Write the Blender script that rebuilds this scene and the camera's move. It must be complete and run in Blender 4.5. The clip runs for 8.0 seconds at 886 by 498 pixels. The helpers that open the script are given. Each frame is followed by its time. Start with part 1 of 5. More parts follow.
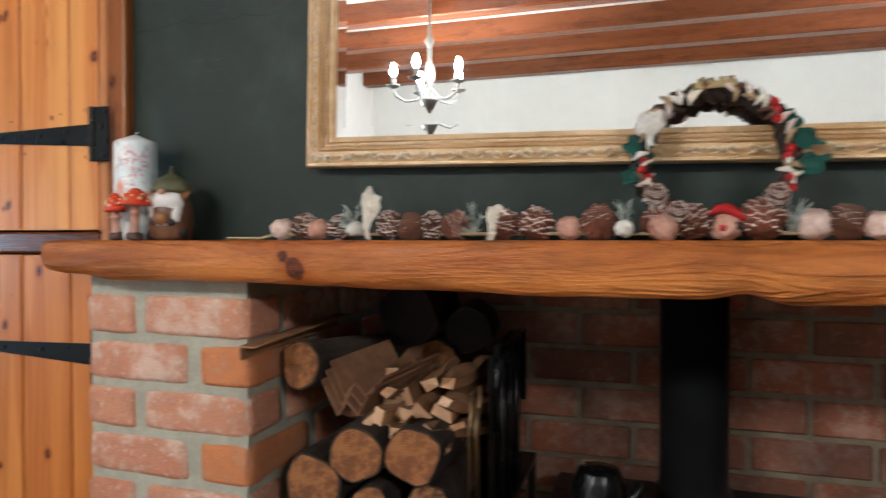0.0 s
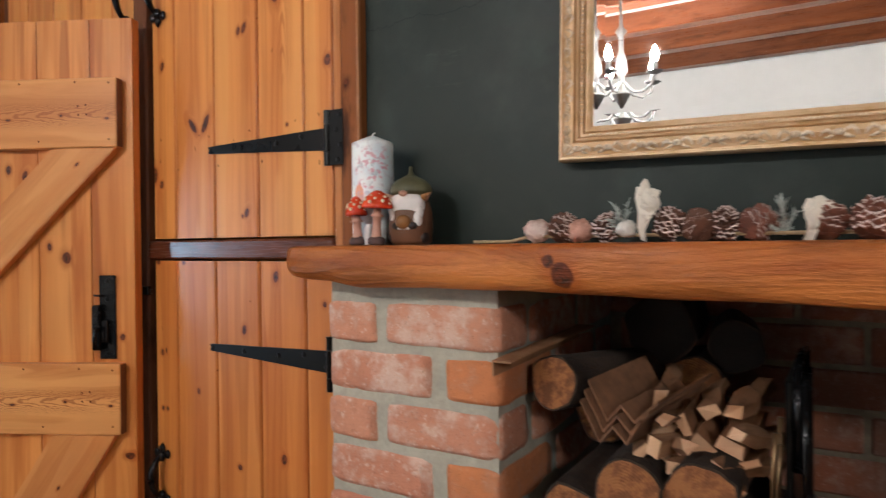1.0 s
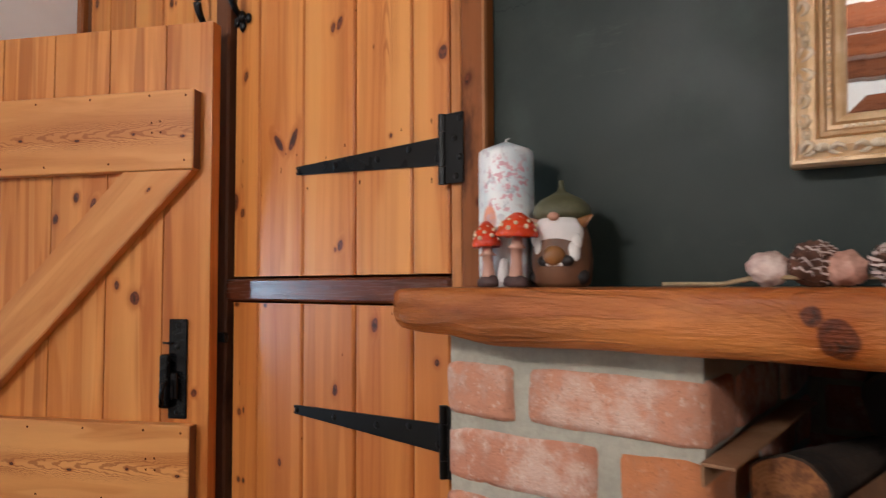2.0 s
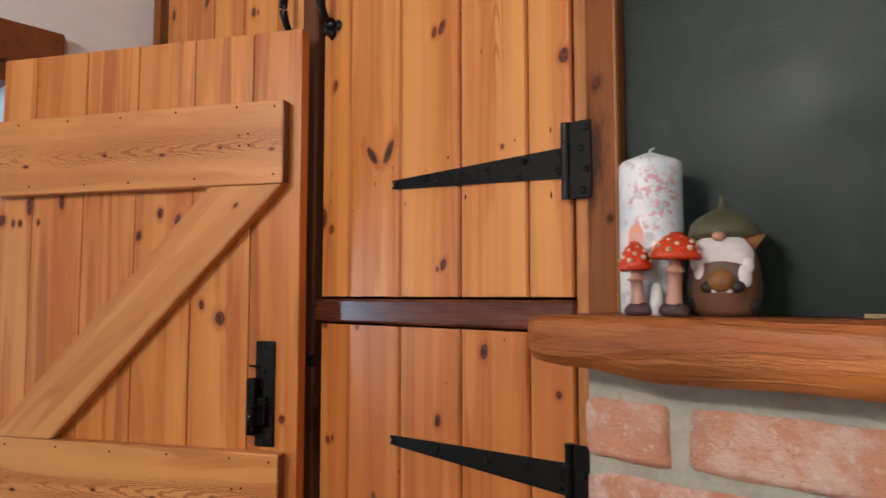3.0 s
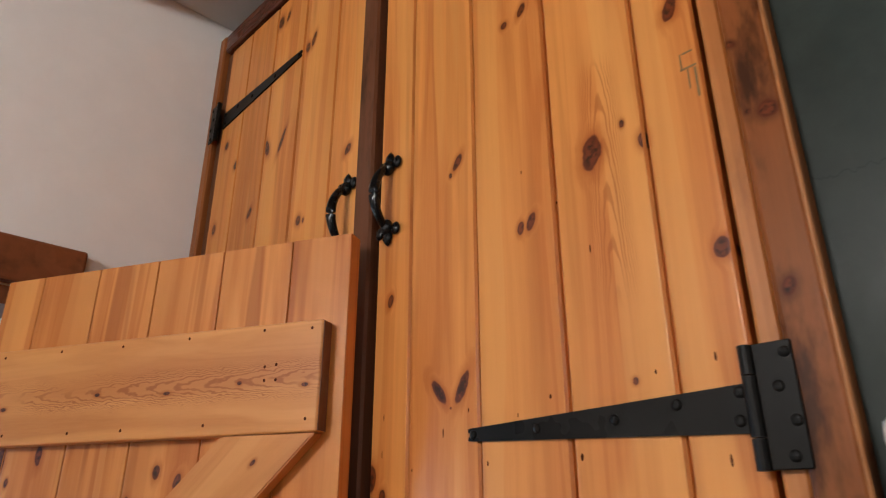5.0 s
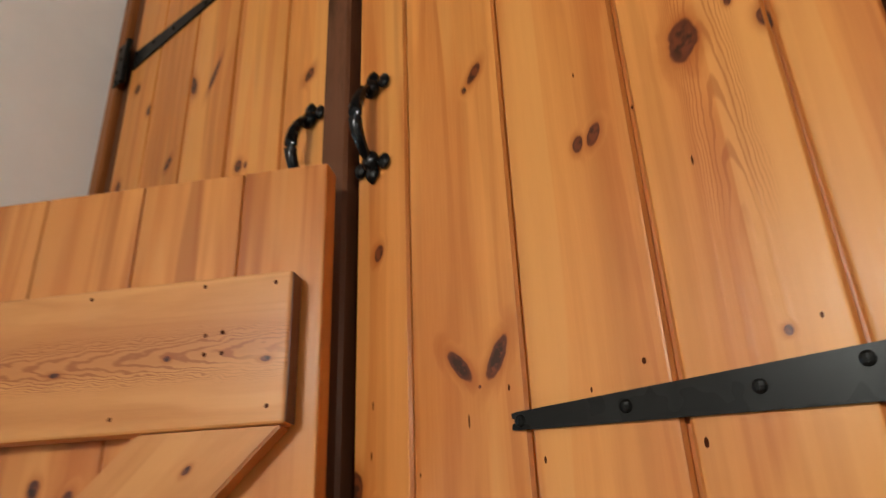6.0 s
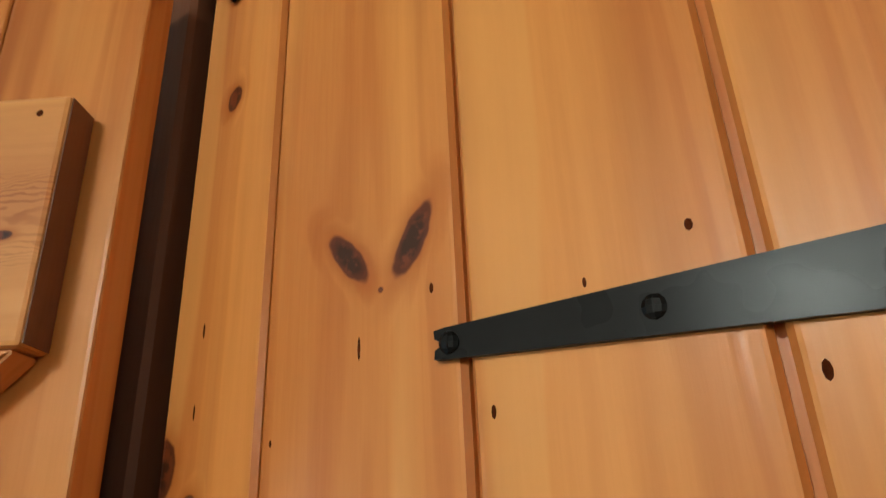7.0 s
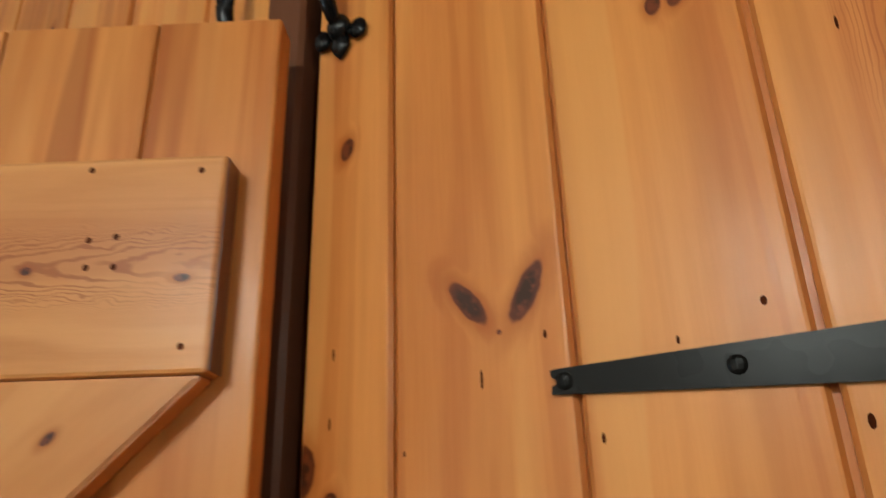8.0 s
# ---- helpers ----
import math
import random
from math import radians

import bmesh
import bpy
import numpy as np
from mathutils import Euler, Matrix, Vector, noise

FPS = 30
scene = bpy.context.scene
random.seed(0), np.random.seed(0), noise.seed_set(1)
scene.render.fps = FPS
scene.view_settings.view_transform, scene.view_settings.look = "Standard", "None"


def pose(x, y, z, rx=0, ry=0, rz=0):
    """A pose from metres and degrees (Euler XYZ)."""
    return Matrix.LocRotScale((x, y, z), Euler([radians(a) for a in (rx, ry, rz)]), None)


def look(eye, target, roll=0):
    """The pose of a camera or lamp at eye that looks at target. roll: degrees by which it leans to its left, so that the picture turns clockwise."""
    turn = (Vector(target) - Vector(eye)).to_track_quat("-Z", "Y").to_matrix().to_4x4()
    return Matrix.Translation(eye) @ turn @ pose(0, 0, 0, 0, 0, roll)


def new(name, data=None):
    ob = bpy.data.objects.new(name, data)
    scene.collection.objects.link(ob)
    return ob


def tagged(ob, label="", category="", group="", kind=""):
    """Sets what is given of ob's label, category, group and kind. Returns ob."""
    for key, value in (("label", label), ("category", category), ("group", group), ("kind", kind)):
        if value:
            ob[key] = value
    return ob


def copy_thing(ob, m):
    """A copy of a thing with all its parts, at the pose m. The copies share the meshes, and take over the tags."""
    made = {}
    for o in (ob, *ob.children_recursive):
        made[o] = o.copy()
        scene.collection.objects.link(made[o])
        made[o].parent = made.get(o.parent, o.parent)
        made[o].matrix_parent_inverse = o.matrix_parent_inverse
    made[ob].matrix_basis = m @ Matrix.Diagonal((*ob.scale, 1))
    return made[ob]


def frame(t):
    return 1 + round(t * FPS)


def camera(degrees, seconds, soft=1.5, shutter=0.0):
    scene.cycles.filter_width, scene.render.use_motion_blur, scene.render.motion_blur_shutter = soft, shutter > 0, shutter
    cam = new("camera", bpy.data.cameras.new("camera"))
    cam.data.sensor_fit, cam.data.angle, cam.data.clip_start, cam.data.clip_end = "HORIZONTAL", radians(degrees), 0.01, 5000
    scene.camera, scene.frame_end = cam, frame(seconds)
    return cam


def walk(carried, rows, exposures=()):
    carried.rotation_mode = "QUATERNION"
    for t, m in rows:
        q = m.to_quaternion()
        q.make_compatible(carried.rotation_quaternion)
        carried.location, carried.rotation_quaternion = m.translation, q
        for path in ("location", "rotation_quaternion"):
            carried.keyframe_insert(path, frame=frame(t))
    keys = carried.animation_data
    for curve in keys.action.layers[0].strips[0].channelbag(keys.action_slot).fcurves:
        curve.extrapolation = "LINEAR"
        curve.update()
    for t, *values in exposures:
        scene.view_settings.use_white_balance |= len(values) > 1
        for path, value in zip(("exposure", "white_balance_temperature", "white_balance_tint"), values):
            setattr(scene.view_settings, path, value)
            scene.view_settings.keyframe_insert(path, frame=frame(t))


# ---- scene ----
cam = camera(66.9, 8.0, 1.2, 0.4)
METRES, EYE, TILT, LEAN, TURN = 1.7, 1.40, 0.0, 0.0, 17.0
ROWS = [
    (0, 0.0059, 0.0013, 0.0078, 0.5126, -0.85, 0.0088),
    (0.5, -0.0484, 0.0334, 0.0062, 8.1139, -1.027, 0.2817),
    (1, -0.09, 0.0628, 0.0063, 14.0259, -0.3538, 0.6351),
    (1.5, -0.133, 0.1539, 0.0106, 18.2417, 0.7844, 0.7481),
    (1.7, -0.1515, 0.1921, 0.0095, 19.4605, 1.867, 0.5203),
    (2.8, -0.2495, 0.2358, 0.0154, 23.5211, 3.9156, -0.0769),
    (3, -0.2638, 0.2299, 0.0196, 24.1329, 3.936, 0.0046),
    (3.5, -0.2977, 0.2291, 0.0272, 25.739, 6.574, 0.2901),
    (4, -0.3181, 0.2928, 0.0542, 27.1984, 14.1487, 0.6974),
    (4.5, -0.3271, 0.3496, 0.0652, 28.9588, 20.1226, 0.0512),
    (4.7, -0.3347, 0.3606, 0.0681, 29.5608, 21.4808, -0.0407),
    (5.8, -0.4731, 0.4441, 0.0753, 22.1972, 24.1188, 1.4903),
    (6, -0.4938, 0.4746, 0.0715, 20.0482, 24.0186, 2.1215),
    (6.5, -0.5206, 0.5897, 0.0773, 15.9211, 25.4654, 2.564),
    (7, -0.5341, 0.6307, 0.0795, 13.2979, 23.1029, 2.3573),
    (7.5, -0.5465, 0.6152, 0.0811, 10.2656, 20.9233, 2.1963),
    (8, -0.568, 0.5699, 0.0882, 11.2375, 21.0412, 1.6042),
]
walk(cam, [(t, pose(0, 0, EYE, TILT, LEAN, TURN) @ pose(METRES * x, METRES * y, METRES * z, 90 + pitch, roll, yaw)) for t, x, y, z, yaw, pitch, roll in ROWS],
     exposures=[(0.0, 0.16, 5600, 1), (0.5, 0.12, 5700, 3), (1.0, -0.02, 5850, 8), (2.0, -0.08, 5900, 10), (3.5, -0.05, 5850, 9), (4.5, -0.18, 5950, 10), (6.0, -0.12, 6050, 0), (7.0, -0.08, 5850, -7), (8.0, -0.12, 5850, -5)])

# ---- world, large lights ----
world = bpy.data.worlds.new("world")
world.use_nodes = True
scene.world = world
sky = world.node_tree.nodes.new("ShaderNodeTexSky")
sky.sky_type, sky.sun_disc, sky.sun_elevation, sky.sun_rotation = "NISHITA", False, radians(25), radians(200)
world.node_tree.links.new(sky.outputs[0], world.node_tree.nodes["Background"].inputs[0])
world.node_tree.nodes["Background"].inputs[1].default_value = 0.1

LAMP = (-1.13, -1.36, 2.29)      # middle of the chandelier's bulbs
LAMP_SIZE = 1.41
WALL_Y = 1.035                   # green wall
LEFT_X, RIGHT_X, BACK_Y, CEIL = -2.2, 2.6, -3.05, 2.74


def area(name, m, w, h, power, colour):
    data = bpy.data.lights.new(name, "AREA")
    data.shape, data.size, data.size_y, data.energy, data.color = "RECTANGLE", w, h, power, colour
    ob = new(name, data)
    ob.matrix_world = m
    return ob


# fill in an added, unseen window behind the camera; daylight in the hall beyond the doorway
area("unseen_window_fill", look((LEFT_X - 0.05, -2.1, 1.5), (1.6, -2.7, 2.0)), 1.2, 1.05, 5, (0.90, 0.95, 1.0))
area("hall_daylight", look((-3.49, -0.50, 1.38), (-2.5, -0.40, 1.38)), 0.25, 0.76, 14, (0.62, 0.82, 1.0))


# ---- materials ----
def nd(nt, kind, *values, **named):
    n = nt.nodes.new("ShaderNode" + kind)
    for key, v in named.items():
        setattr(n, key, v)
    for i, v in enumerate(values):
        if v is None:
            continue
        if isinstance(v, bpy.types.NodeSocket):
            nt.links.new(v, n.inputs[i])
        else:
            n.inputs[i].default_value = v
    return n


def maths(nt, op, a, b=0.0, clamp=False):
    return nd(nt, "Math", a, b, operation=op, use_clamp=clamp).outputs[0]


def vmath(nt, op, a, b):
    return nd(nt, "VectorMath", a, b, operation=op).outputs[0]


def mix(nt, f, a, b, kind="MIX"):
    n = nt.nodes.new("ShaderNodeMix")
    n.data_type, n.blend_type = "RGBA", kind
    for i, v in ((0, f), (6, a), (7, b)):
        if isinstance(v, bpy.types.NodeSocket):
            nt.links.new(v, n.inputs[i])
        elif i:
            n.inputs[i].default_value = (*v[:3], 1)
        else:
            n.inputs[i].default_value = v
    return n.outputs[2]


def ramp(nt, x, a, b, c=0.0, d=1.0, kind="SMOOTHSTEP"):
    n = nd(nt, "MapRange", x, a, b, c, d, interpolation_type=kind)
    return n.outputs[0]


def noise_tex(nt, vec, scale=1.0, detail=2.0, rough=0.5):
    n = nd(nt, "TexNoise", vec)
    n.inputs["Scale"].default_value, n.inputs["Detail"].default_value, n.inputs["Roughness"].default_value = scale, detail, rough
    return n.outputs[0]


def material(name):
    m = bpy.data.materials.new(name)
    m.use_nodes = True
    nt = m.node_tree
    return m, nt, nt.nodes["Principled BSDF"]


def put(nt, bsdf, name, v):
    if isinstance(v, bpy.types.NodeSocket):
        nt.links.new(v, bsdf.inputs[name])
    else:
        bsdf.inputs[name].default_value = (*v, 1) if isinstance(v, tuple) and len(v) == 3 else v


def bump(nt, bsdf, height, strength, distance):
    n = nd(nt, "Bump")
    n.inputs["Strength"].default_value, n.inputs["Distance"].default_value = strength, distance
    nt.links.new(height, n.inputs["Height"])
    nt.links.new(n.outputs[0], bsdf.inputs["Normal"])


def simple(name, colour, rough=0.5, metal=0.0, vary=0.15, scale=30.0, relief=0.0, second=None, spec=0.4):
    """A surface with two scales of mottling."""
    m, nt, b = material(name)
    co = nd(nt, "TexCoord").outputs["Object"]
    big, small = noise_tex(nt, co, scale * 0.15, 3), noise_tex(nt, co, scale, 4, 0.6)
    dark = second or tuple(c * (1 - 2 * vary) for c in colour)
    f = maths(nt, "ADD", maths(nt, "MULTIPLY", big, 0.6), maths(nt, "MULTIPLY", small, 0.5))
    put(nt, b, "Base Color", mix(nt, ramp(nt, f, 0.35, 0.75), dark, colour))
    put(nt, b, "Roughness", ramp(nt, small, 0.3, 0.7, max(0.02, rough - 0.08), rough + 0.08))
    put(nt, b, "Metallic", metal)
    put(nt, b, "Specular IOR Level", spec)
    if relief:
        bump(nt, b, small, 0.6, relief)
    return m


def wood(name, light, dark, knots=(), along="z", rough=0.36, ring=9.0, redder=(0.50, 0.180, 0.038), coat=0.05, stain=0.0, stretch=0.045, spec=0.30, relief=0.25, contrast=1.0, spread=0.3, wide=19, depth=0.0004, flame=0.0, heart_streak=0.0, arches=(), dark_end=None):
    """Timber with grain along one axis of the object; knots are (a, z, half width, half height, lean in degrees) in the object's x and z."""
    m, nt, b = material(name)
    co = nd(nt, "TexCoord").outputs["Object"]
    rnd = nd(nt, "ObjectInfo").outputs["Random"]
    shift = vmath(nt, "SCALE", (11.0, 23.0, 5.0), (0, 0, 0))
    shift.node.inputs["Scale"].default_value = 1.0
    nt.links.new(rnd, shift.node.inputs["Scale"])
    p = vmath(nt, "ADD", co, shift)
    long = {"z": (1, 1, stretch), "x": (stretch, 1, 1)}[along]
    q = vmath(nt, "MULTIPLY", p, long)
    wob = noise_tex(nt, co, 60, 2)
    core = soft = heart = None
    for a, z, rx, rz, lean in knots:
        mp = nd(nt, "Mapping", co, vector_type="TEXTURE")
        mp.inputs["Location"].default_value = (a, 0, z)
        mp.inputs["Rotation"].default_value = (0, radians(lean), 0)
        mp.inputs["Scale"].default_value = (rx, 1000, rz)
        r = nd(nt, "VectorMath", mp.outputs[0], operation="LENGTH").outputs["Value"]
        r = maths(nt, "ADD", r, maths(nt, "MULTIPLY", maths(nt, "SUBTRACT", wob, 0.5), 0.7))
        c, s, h = ramp(nt, r, 1.08, 0.86), ramp(nt, r, 2.9, 0.6), ramp(nt, r, 0.95, 0.45)
        core = c if core is None else maths(nt, "MAXIMUM", core, c)
        soft = s if soft is None else maths(nt, "MAXIMUM", soft, s)
        heart = h if heart is None else maths(nt, "MAXIMUM", heart, h)
    bands = noise_tex(nt, q, 16, 2, 0.4)
    if soft is not None:
        bands = maths(nt, "ADD", bands, maths(nt, "MULTIPLY", soft, 0.07))
    lines = maths(nt, "SINE", maths(nt, "MULTIPLY", bands, ring * 6.283))
    lines = maths(nt, "MULTIPLY", ramp(nt, lines, -0.2, 1.0), ramp(nt, noise_tex(nt, vmath(nt, "ADD", q, (9.0, 1.0, 4.0)), 9, 2), 0.36, 0.64, 0.1, 1.0))
    fibre = noise_tex(nt, q, 330, 3, 0.6)
    tone = noise_tex(nt, q, 5, 2)
    streak = ramp(nt, noise_tex(nt, q, wide, 1), 0.42, 0.62)
    sap = ramp(nt, noise_tex(nt, vmath(nt, "ADD", q, (3.0, 7.0, 1.0)), 22, 1), 0.53, 0.57)
    f = maths(nt, "ADD", maths(nt, "MULTIPLY", lines, 0.22 * contrast), maths(nt, "MULTIPLY", ramp(nt, fibre, 0.3, 0.7), 0.09))
    f = maths(nt, "ADD", f, maths(nt, "MULTIPLY", streak, 0.40), True)
    col = mix(nt, f, light, dark)
    col = mix(nt, maths(nt, "MULTIPLY", sap, 0.5), col, tuple(min(0.85, c * k) for c, k in zip(light, (1.13, 1.24, 1.42))))
    col = mix(nt, maths(nt, "MULTIPLY", ramp(nt, tone, 0.4, 0.75), 0.5), col, redder)
    col = mix(nt, maths(nt, "MULTIPLY", rnd, spread), col, redder)
    if heart_streak:
        hs = ramp(nt, noise_tex(nt, vmath(nt, "ADD", q, (6.0, 2.0, 8.0)), 21, 2, 0.6), 0.55, 0.64)
        col = mix(nt, maths(nt, "MULTIPLY", hs, heart_streak), col, tuple(c * k for c, k in zip(redder, (0.72, 0.6, 0.5))))
    for ax, az0, az1, half in arches:
        s4 = nd(nt, "SeparateXYZ", vmath(nt, "ADD", co, vmath(nt, "MULTIPLY", nd(nt, "TexNoise", vmath(nt, "MULTIPLY", co, (14, 14, 5))).outputs[1], (0.008, 0.0, 0.02))))
        dx = maths(nt, "ADD", s4.outputs[0], -ax - 0.004)
        rise = maths(nt, "ADD", s4.outputs[2], maths(nt, "MULTIPLY", maths(nt, "MULTIPLY", dx, dx), 620.0))
        ln = ramp(nt, maths(nt, "SINE", maths(nt, "MULTIPLY", rise, 105.0)), 0.25, 0.95)
        ln = maths(nt, "MULTIPLY", ln, ramp(nt, maths(nt, "ABSOLUTE", dx), half, half * 0.45))
        ln = maths(nt, "MULTIPLY", ln, maths(nt, "MULTIPLY", ramp(nt, s4.outputs[2], az0, az0 + 0.08), ramp(nt, s4.outputs[2], az1, az1 - 0.05)))
        col = mix(nt, maths(nt, "MULTIPLY", ln, 0.5), col, tuple(c * 0.8 for c in dark))
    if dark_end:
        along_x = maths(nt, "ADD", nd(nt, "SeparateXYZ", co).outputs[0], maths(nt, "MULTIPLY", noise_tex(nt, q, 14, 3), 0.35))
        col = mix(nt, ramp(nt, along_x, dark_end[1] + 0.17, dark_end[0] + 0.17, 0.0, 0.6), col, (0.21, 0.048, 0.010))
    if flame:
        s3 = nd(nt, "SeparateXYZ", vmath(nt, "ADD", co, vmath(nt, "MULTIPLY", nd(nt, "TexNoise", vmath(nt, "MULTIPLY", co, (9, 9, 22))).outputs[1], (0.05, 0.0, 0.012))))
        z2 = maths(nt, "ADD", s3.outputs[2], -0.002)
        arch = maths(nt, "ADD", maths(nt, "MULTIPLY", s3.outputs[0], 19.0), maths(nt, "MULTIPLY", maths(nt, "MULTIPLY", z2, z2), -9500.0))
        arch = ramp(nt, maths(nt, "SINE", maths(nt, "MULTIPLY", arch, 6.283)), 0.1, 0.95)
        arch = maths(nt, "MULTIPLY", arch, ramp(nt, maths(nt, "ABSOLUTE", z2), 0.034, 0.016))
        arch = maths(nt, "MULTIPLY", arch, ramp(nt, noise_tex(nt, vmath(nt, "MULTIPLY", co, (1, 1, 3)), 7, 2), 0.32, 0.55))
        col = mix(nt, maths(nt, "MULTIPLY", arch, flame), col, (0.30, 0.075, 0.016))
    if stain:
        col = mix(nt, maths(nt, "MULTIPLY", ramp(nt, noise_tex(nt, vmath(nt, "MULTIPLY", co, tuple(max(0.3, k) for k in long)), 20, 5, 0.62), 0.48, 0.68), stain), col, tuple(c * 0.3 for c in dark))
    if soft is not None:
        col = mix(nt, maths(nt, "MULTIPLY", maths(nt, "MULTIPLY", soft, soft), 0.8), col, tuple(min(a, b * 0.9) for a, b in zip((0.40, 0.105, 0.014), dark)) if light[0] < 0.45 else (0.37, 0.088, 0.009))
        col = mix(nt, maths(nt, "MULTIPLY", core, 0.95), col, mix(nt, heart, (0.10, 0.019, 0.005), mix(nt, ramp(nt, noise_tex(nt, co, 130, 3), 0.4, 0.6), (0.026, 0.006, 0.002), (0.15, 0.030, 0.008))))
    put(nt, b, "Base Color", col)
    put(nt, b, "Roughness", ramp(nt, fibre, 0.2, 0.8, rough - 0.06, rough + 0.1))
    put(nt, b, "Coat Weight", coat)
    put(nt, b, "Coat Roughness", 0.22)
    put(nt, b, "Specular IOR Level", spec)
    height = maths(nt, "ADD", lines, fibre)
    if depth > 0.001:
        height = maths(nt, "ADD", height, maths(nt, "MULTIPLY", noise_tex(nt, vmath(nt, "MULTIPLY", co, (0.5, 1, 1)), 45, 4, 0.6), 2.5))
    bump(nt, b, height, relief, depth)
    return m


PINE, PINE_DARK = (0.81, 0.335, 0.082), (0.41, 0.080, 0.008)
K_UP = [(-1.389, 1.674, 0.0072, 0.020, -41), (-1.348, 1.6745, 0.0074, 0.0225, 28), (-1.368, 1.6515, 0.0016, 0.0016, 0), (-1.226, 1.481, 0.006, 0.010, 20), (-1.238, 1.474, 0.003, 0.004, 0),
        (-1.489, 1.817, 0.0055, 0.010, 15), (-1.4955, 1.553, 0.006, 0.008, 10), (-1.112, 1.649, 0.003, 0.0038, 0), (-1.0075, 1.760, 0.008, 0.010, 0),
        (-1.137, 1.915, 0.013, 0.021, 15), (-1.229, 1.858, 0.006, 0.012, 25), (-1.245, 1.855, 0.005, 0.008, 10), (-1.352, 1.99, 0.006, 0.014, 35),
        (-1.366, 1.974, 0.003, 0.004, 0), (-1.022, 2.05, 0.008, 0.015, 20), (-1.226, 2.18, 0.006, 0.012, 30), (-1.258, 2.172, 0.006, 0.006, 0),
        (-1.072, 1.905, 0.006, 0.010, 0), (-1.095, 1.935, 0.003, 0.005, 0), (-1.12, 2.16, 0.004, 0.006, 0), (-1.519, 1.575, 0.009, 0.018, 0)]
K_LOW = [(-1.147, 1.35, 0.007, 0.012, 10), (-1.237, 1.24, 0.006, 0.011, 10), (-1.021, 1.30, 0.005, 0.006, 0), (-1.424, 1.378, 0.004, 0.004, 0),
         (-1.50, 1.176, 0.006, 0.007, 0), (-1.487, 1.18, 0.003, 0.006, 0), (-1.51, 1.378, 0.006, 0.005, 0), (-1.13, 0.99, 0.007, 0.010, 0),
         (-1.255, 0.955, 0.006, 0.006, 0), (-1.38, 1.10, 0.005, 0.007, 0), (-1.50, 1.05, 0.005, 0.005, 0), (-1.485, 1.05, 0.004, 0.005, 0)]
K_LEFT = [(-1.91, 2.25, 0.009, 0.019, -20), (-1.85, 2.245, 0.006, 0.030, 25), (-2.105, 2.338, 0.008, 0.010, 0), (-2.047, 2.264, 0.008, 0.010, 0),
          (-1.906, 2.578, 0.012, 0.015, 0), (-1.875, 2.578, 0.006, 0.015, 20), (-1.78, 2.435, 0.008, 0.012, 0), (-1.76, 2.445, 0.006, 0.016, 20),
          (-1.618, 2.125, 0.008, 0.012, 30), (-1.762, 2.034, 0.008, 0.010, 0), (-1.745, 2.03, 0.003, 0.005, 0), (-2.113, 2.127, 0.008, 0.012, 0),
          (-1.955, 2.115, 0.007, 0.014, 30), (-1.879, 1.689, 0.009, 0.02, 0), (-1.743, 1.686, 0.007, 0.012, 10), (-1.69, 1.70, 0.006, 0.018, 40),
          (-1.881, 1.955, 0.007, 0.008, 0), (-1.60, 1.67, 0.004, 0.007, 0)]
K_DOOR = [(0.514, 1.391, 0.0105, 0.0135, 0), (0.475, 1.416, 0.0055, 0.009, 0), (0.382, 1.587, 0.006, 0.010, 0), (0.420, 1.575, 0.006, 0.011, 20), (0.336, 1.546, 0.006, 0.011, 10), (0.641, 1.216, 0.006, 0.007, 0),
          (0.009, 1.584, 0.010, 0.011, 0), (0.038, 1.578, 0.0045, 0.008, 0), (0.055, 1.577, 0.005, 0.007, 0), (0.078, 1.611, 0.009, 0.018, 0), (0.155, 1.617, 0.007, 0.016, 0), (0.1, 1.578, 0.004, 0.007, 0),
          (0.655, 0.955, 0.012, 0.008, 0), (0.45, 0.90, 0.012, 0.016, 0)]
K_LEDGE = [(0.296, -0.0135, 0.006, 0.003, 0), (0.193, -0.0055, 0.004, 0.003, 0), (0.071, -0.0125, 0.007, 0.003, 0), (-0.056, -0.0075, 0.005, 0.003, 0), (-0.24, -0.02, 0.006, 0.003, 0)]
pine_up = wood("varnished_pine_upper", PINE, PINE_DARK, K_UP, heart_streak=0.25, arches=[(-1.122, 1.72, 2.06, 0.034)])
pine_low = wood("varnished_pine_lower", (0.64, 0.240, 0.052), (0.34, 0.066, 0.007), K_LOW, redder=(0.43, 0.125, 0.022), heart_streak=0.35)
pine_left = wood("varnished_pine_left", PINE, PINE_DARK, K_LEFT, heart_streak=0.3)
pine_door = wood("varnished_pine_door", (0.78, 0.335, 0.085), (0.39, 0.084, 0.008), K_DOOR, redder=(0.44, 0.118, 0.016), spread=0.35, contrast=1.5, wide=30, heart_streak=0.6)
pine_flame = wood("varnished_pine_flame_grain", (0.70, 0.310, 0.088), (0.40, 0.112, 0.020), K_LEDGE, along="x", ring=13, redder=(0.52, 0.19, 0.055), stretch=0.1, contrast=0.6, flame=0.7)
pine_ledge = wood("varnished_pine_ledge", (0.70, 0.310, 0.088), (0.40, 0.112, 0.020), K_LEDGE[:1], along="x", ring=13, redder=(0.52, 0.19, 0.055), stretch=0.1)
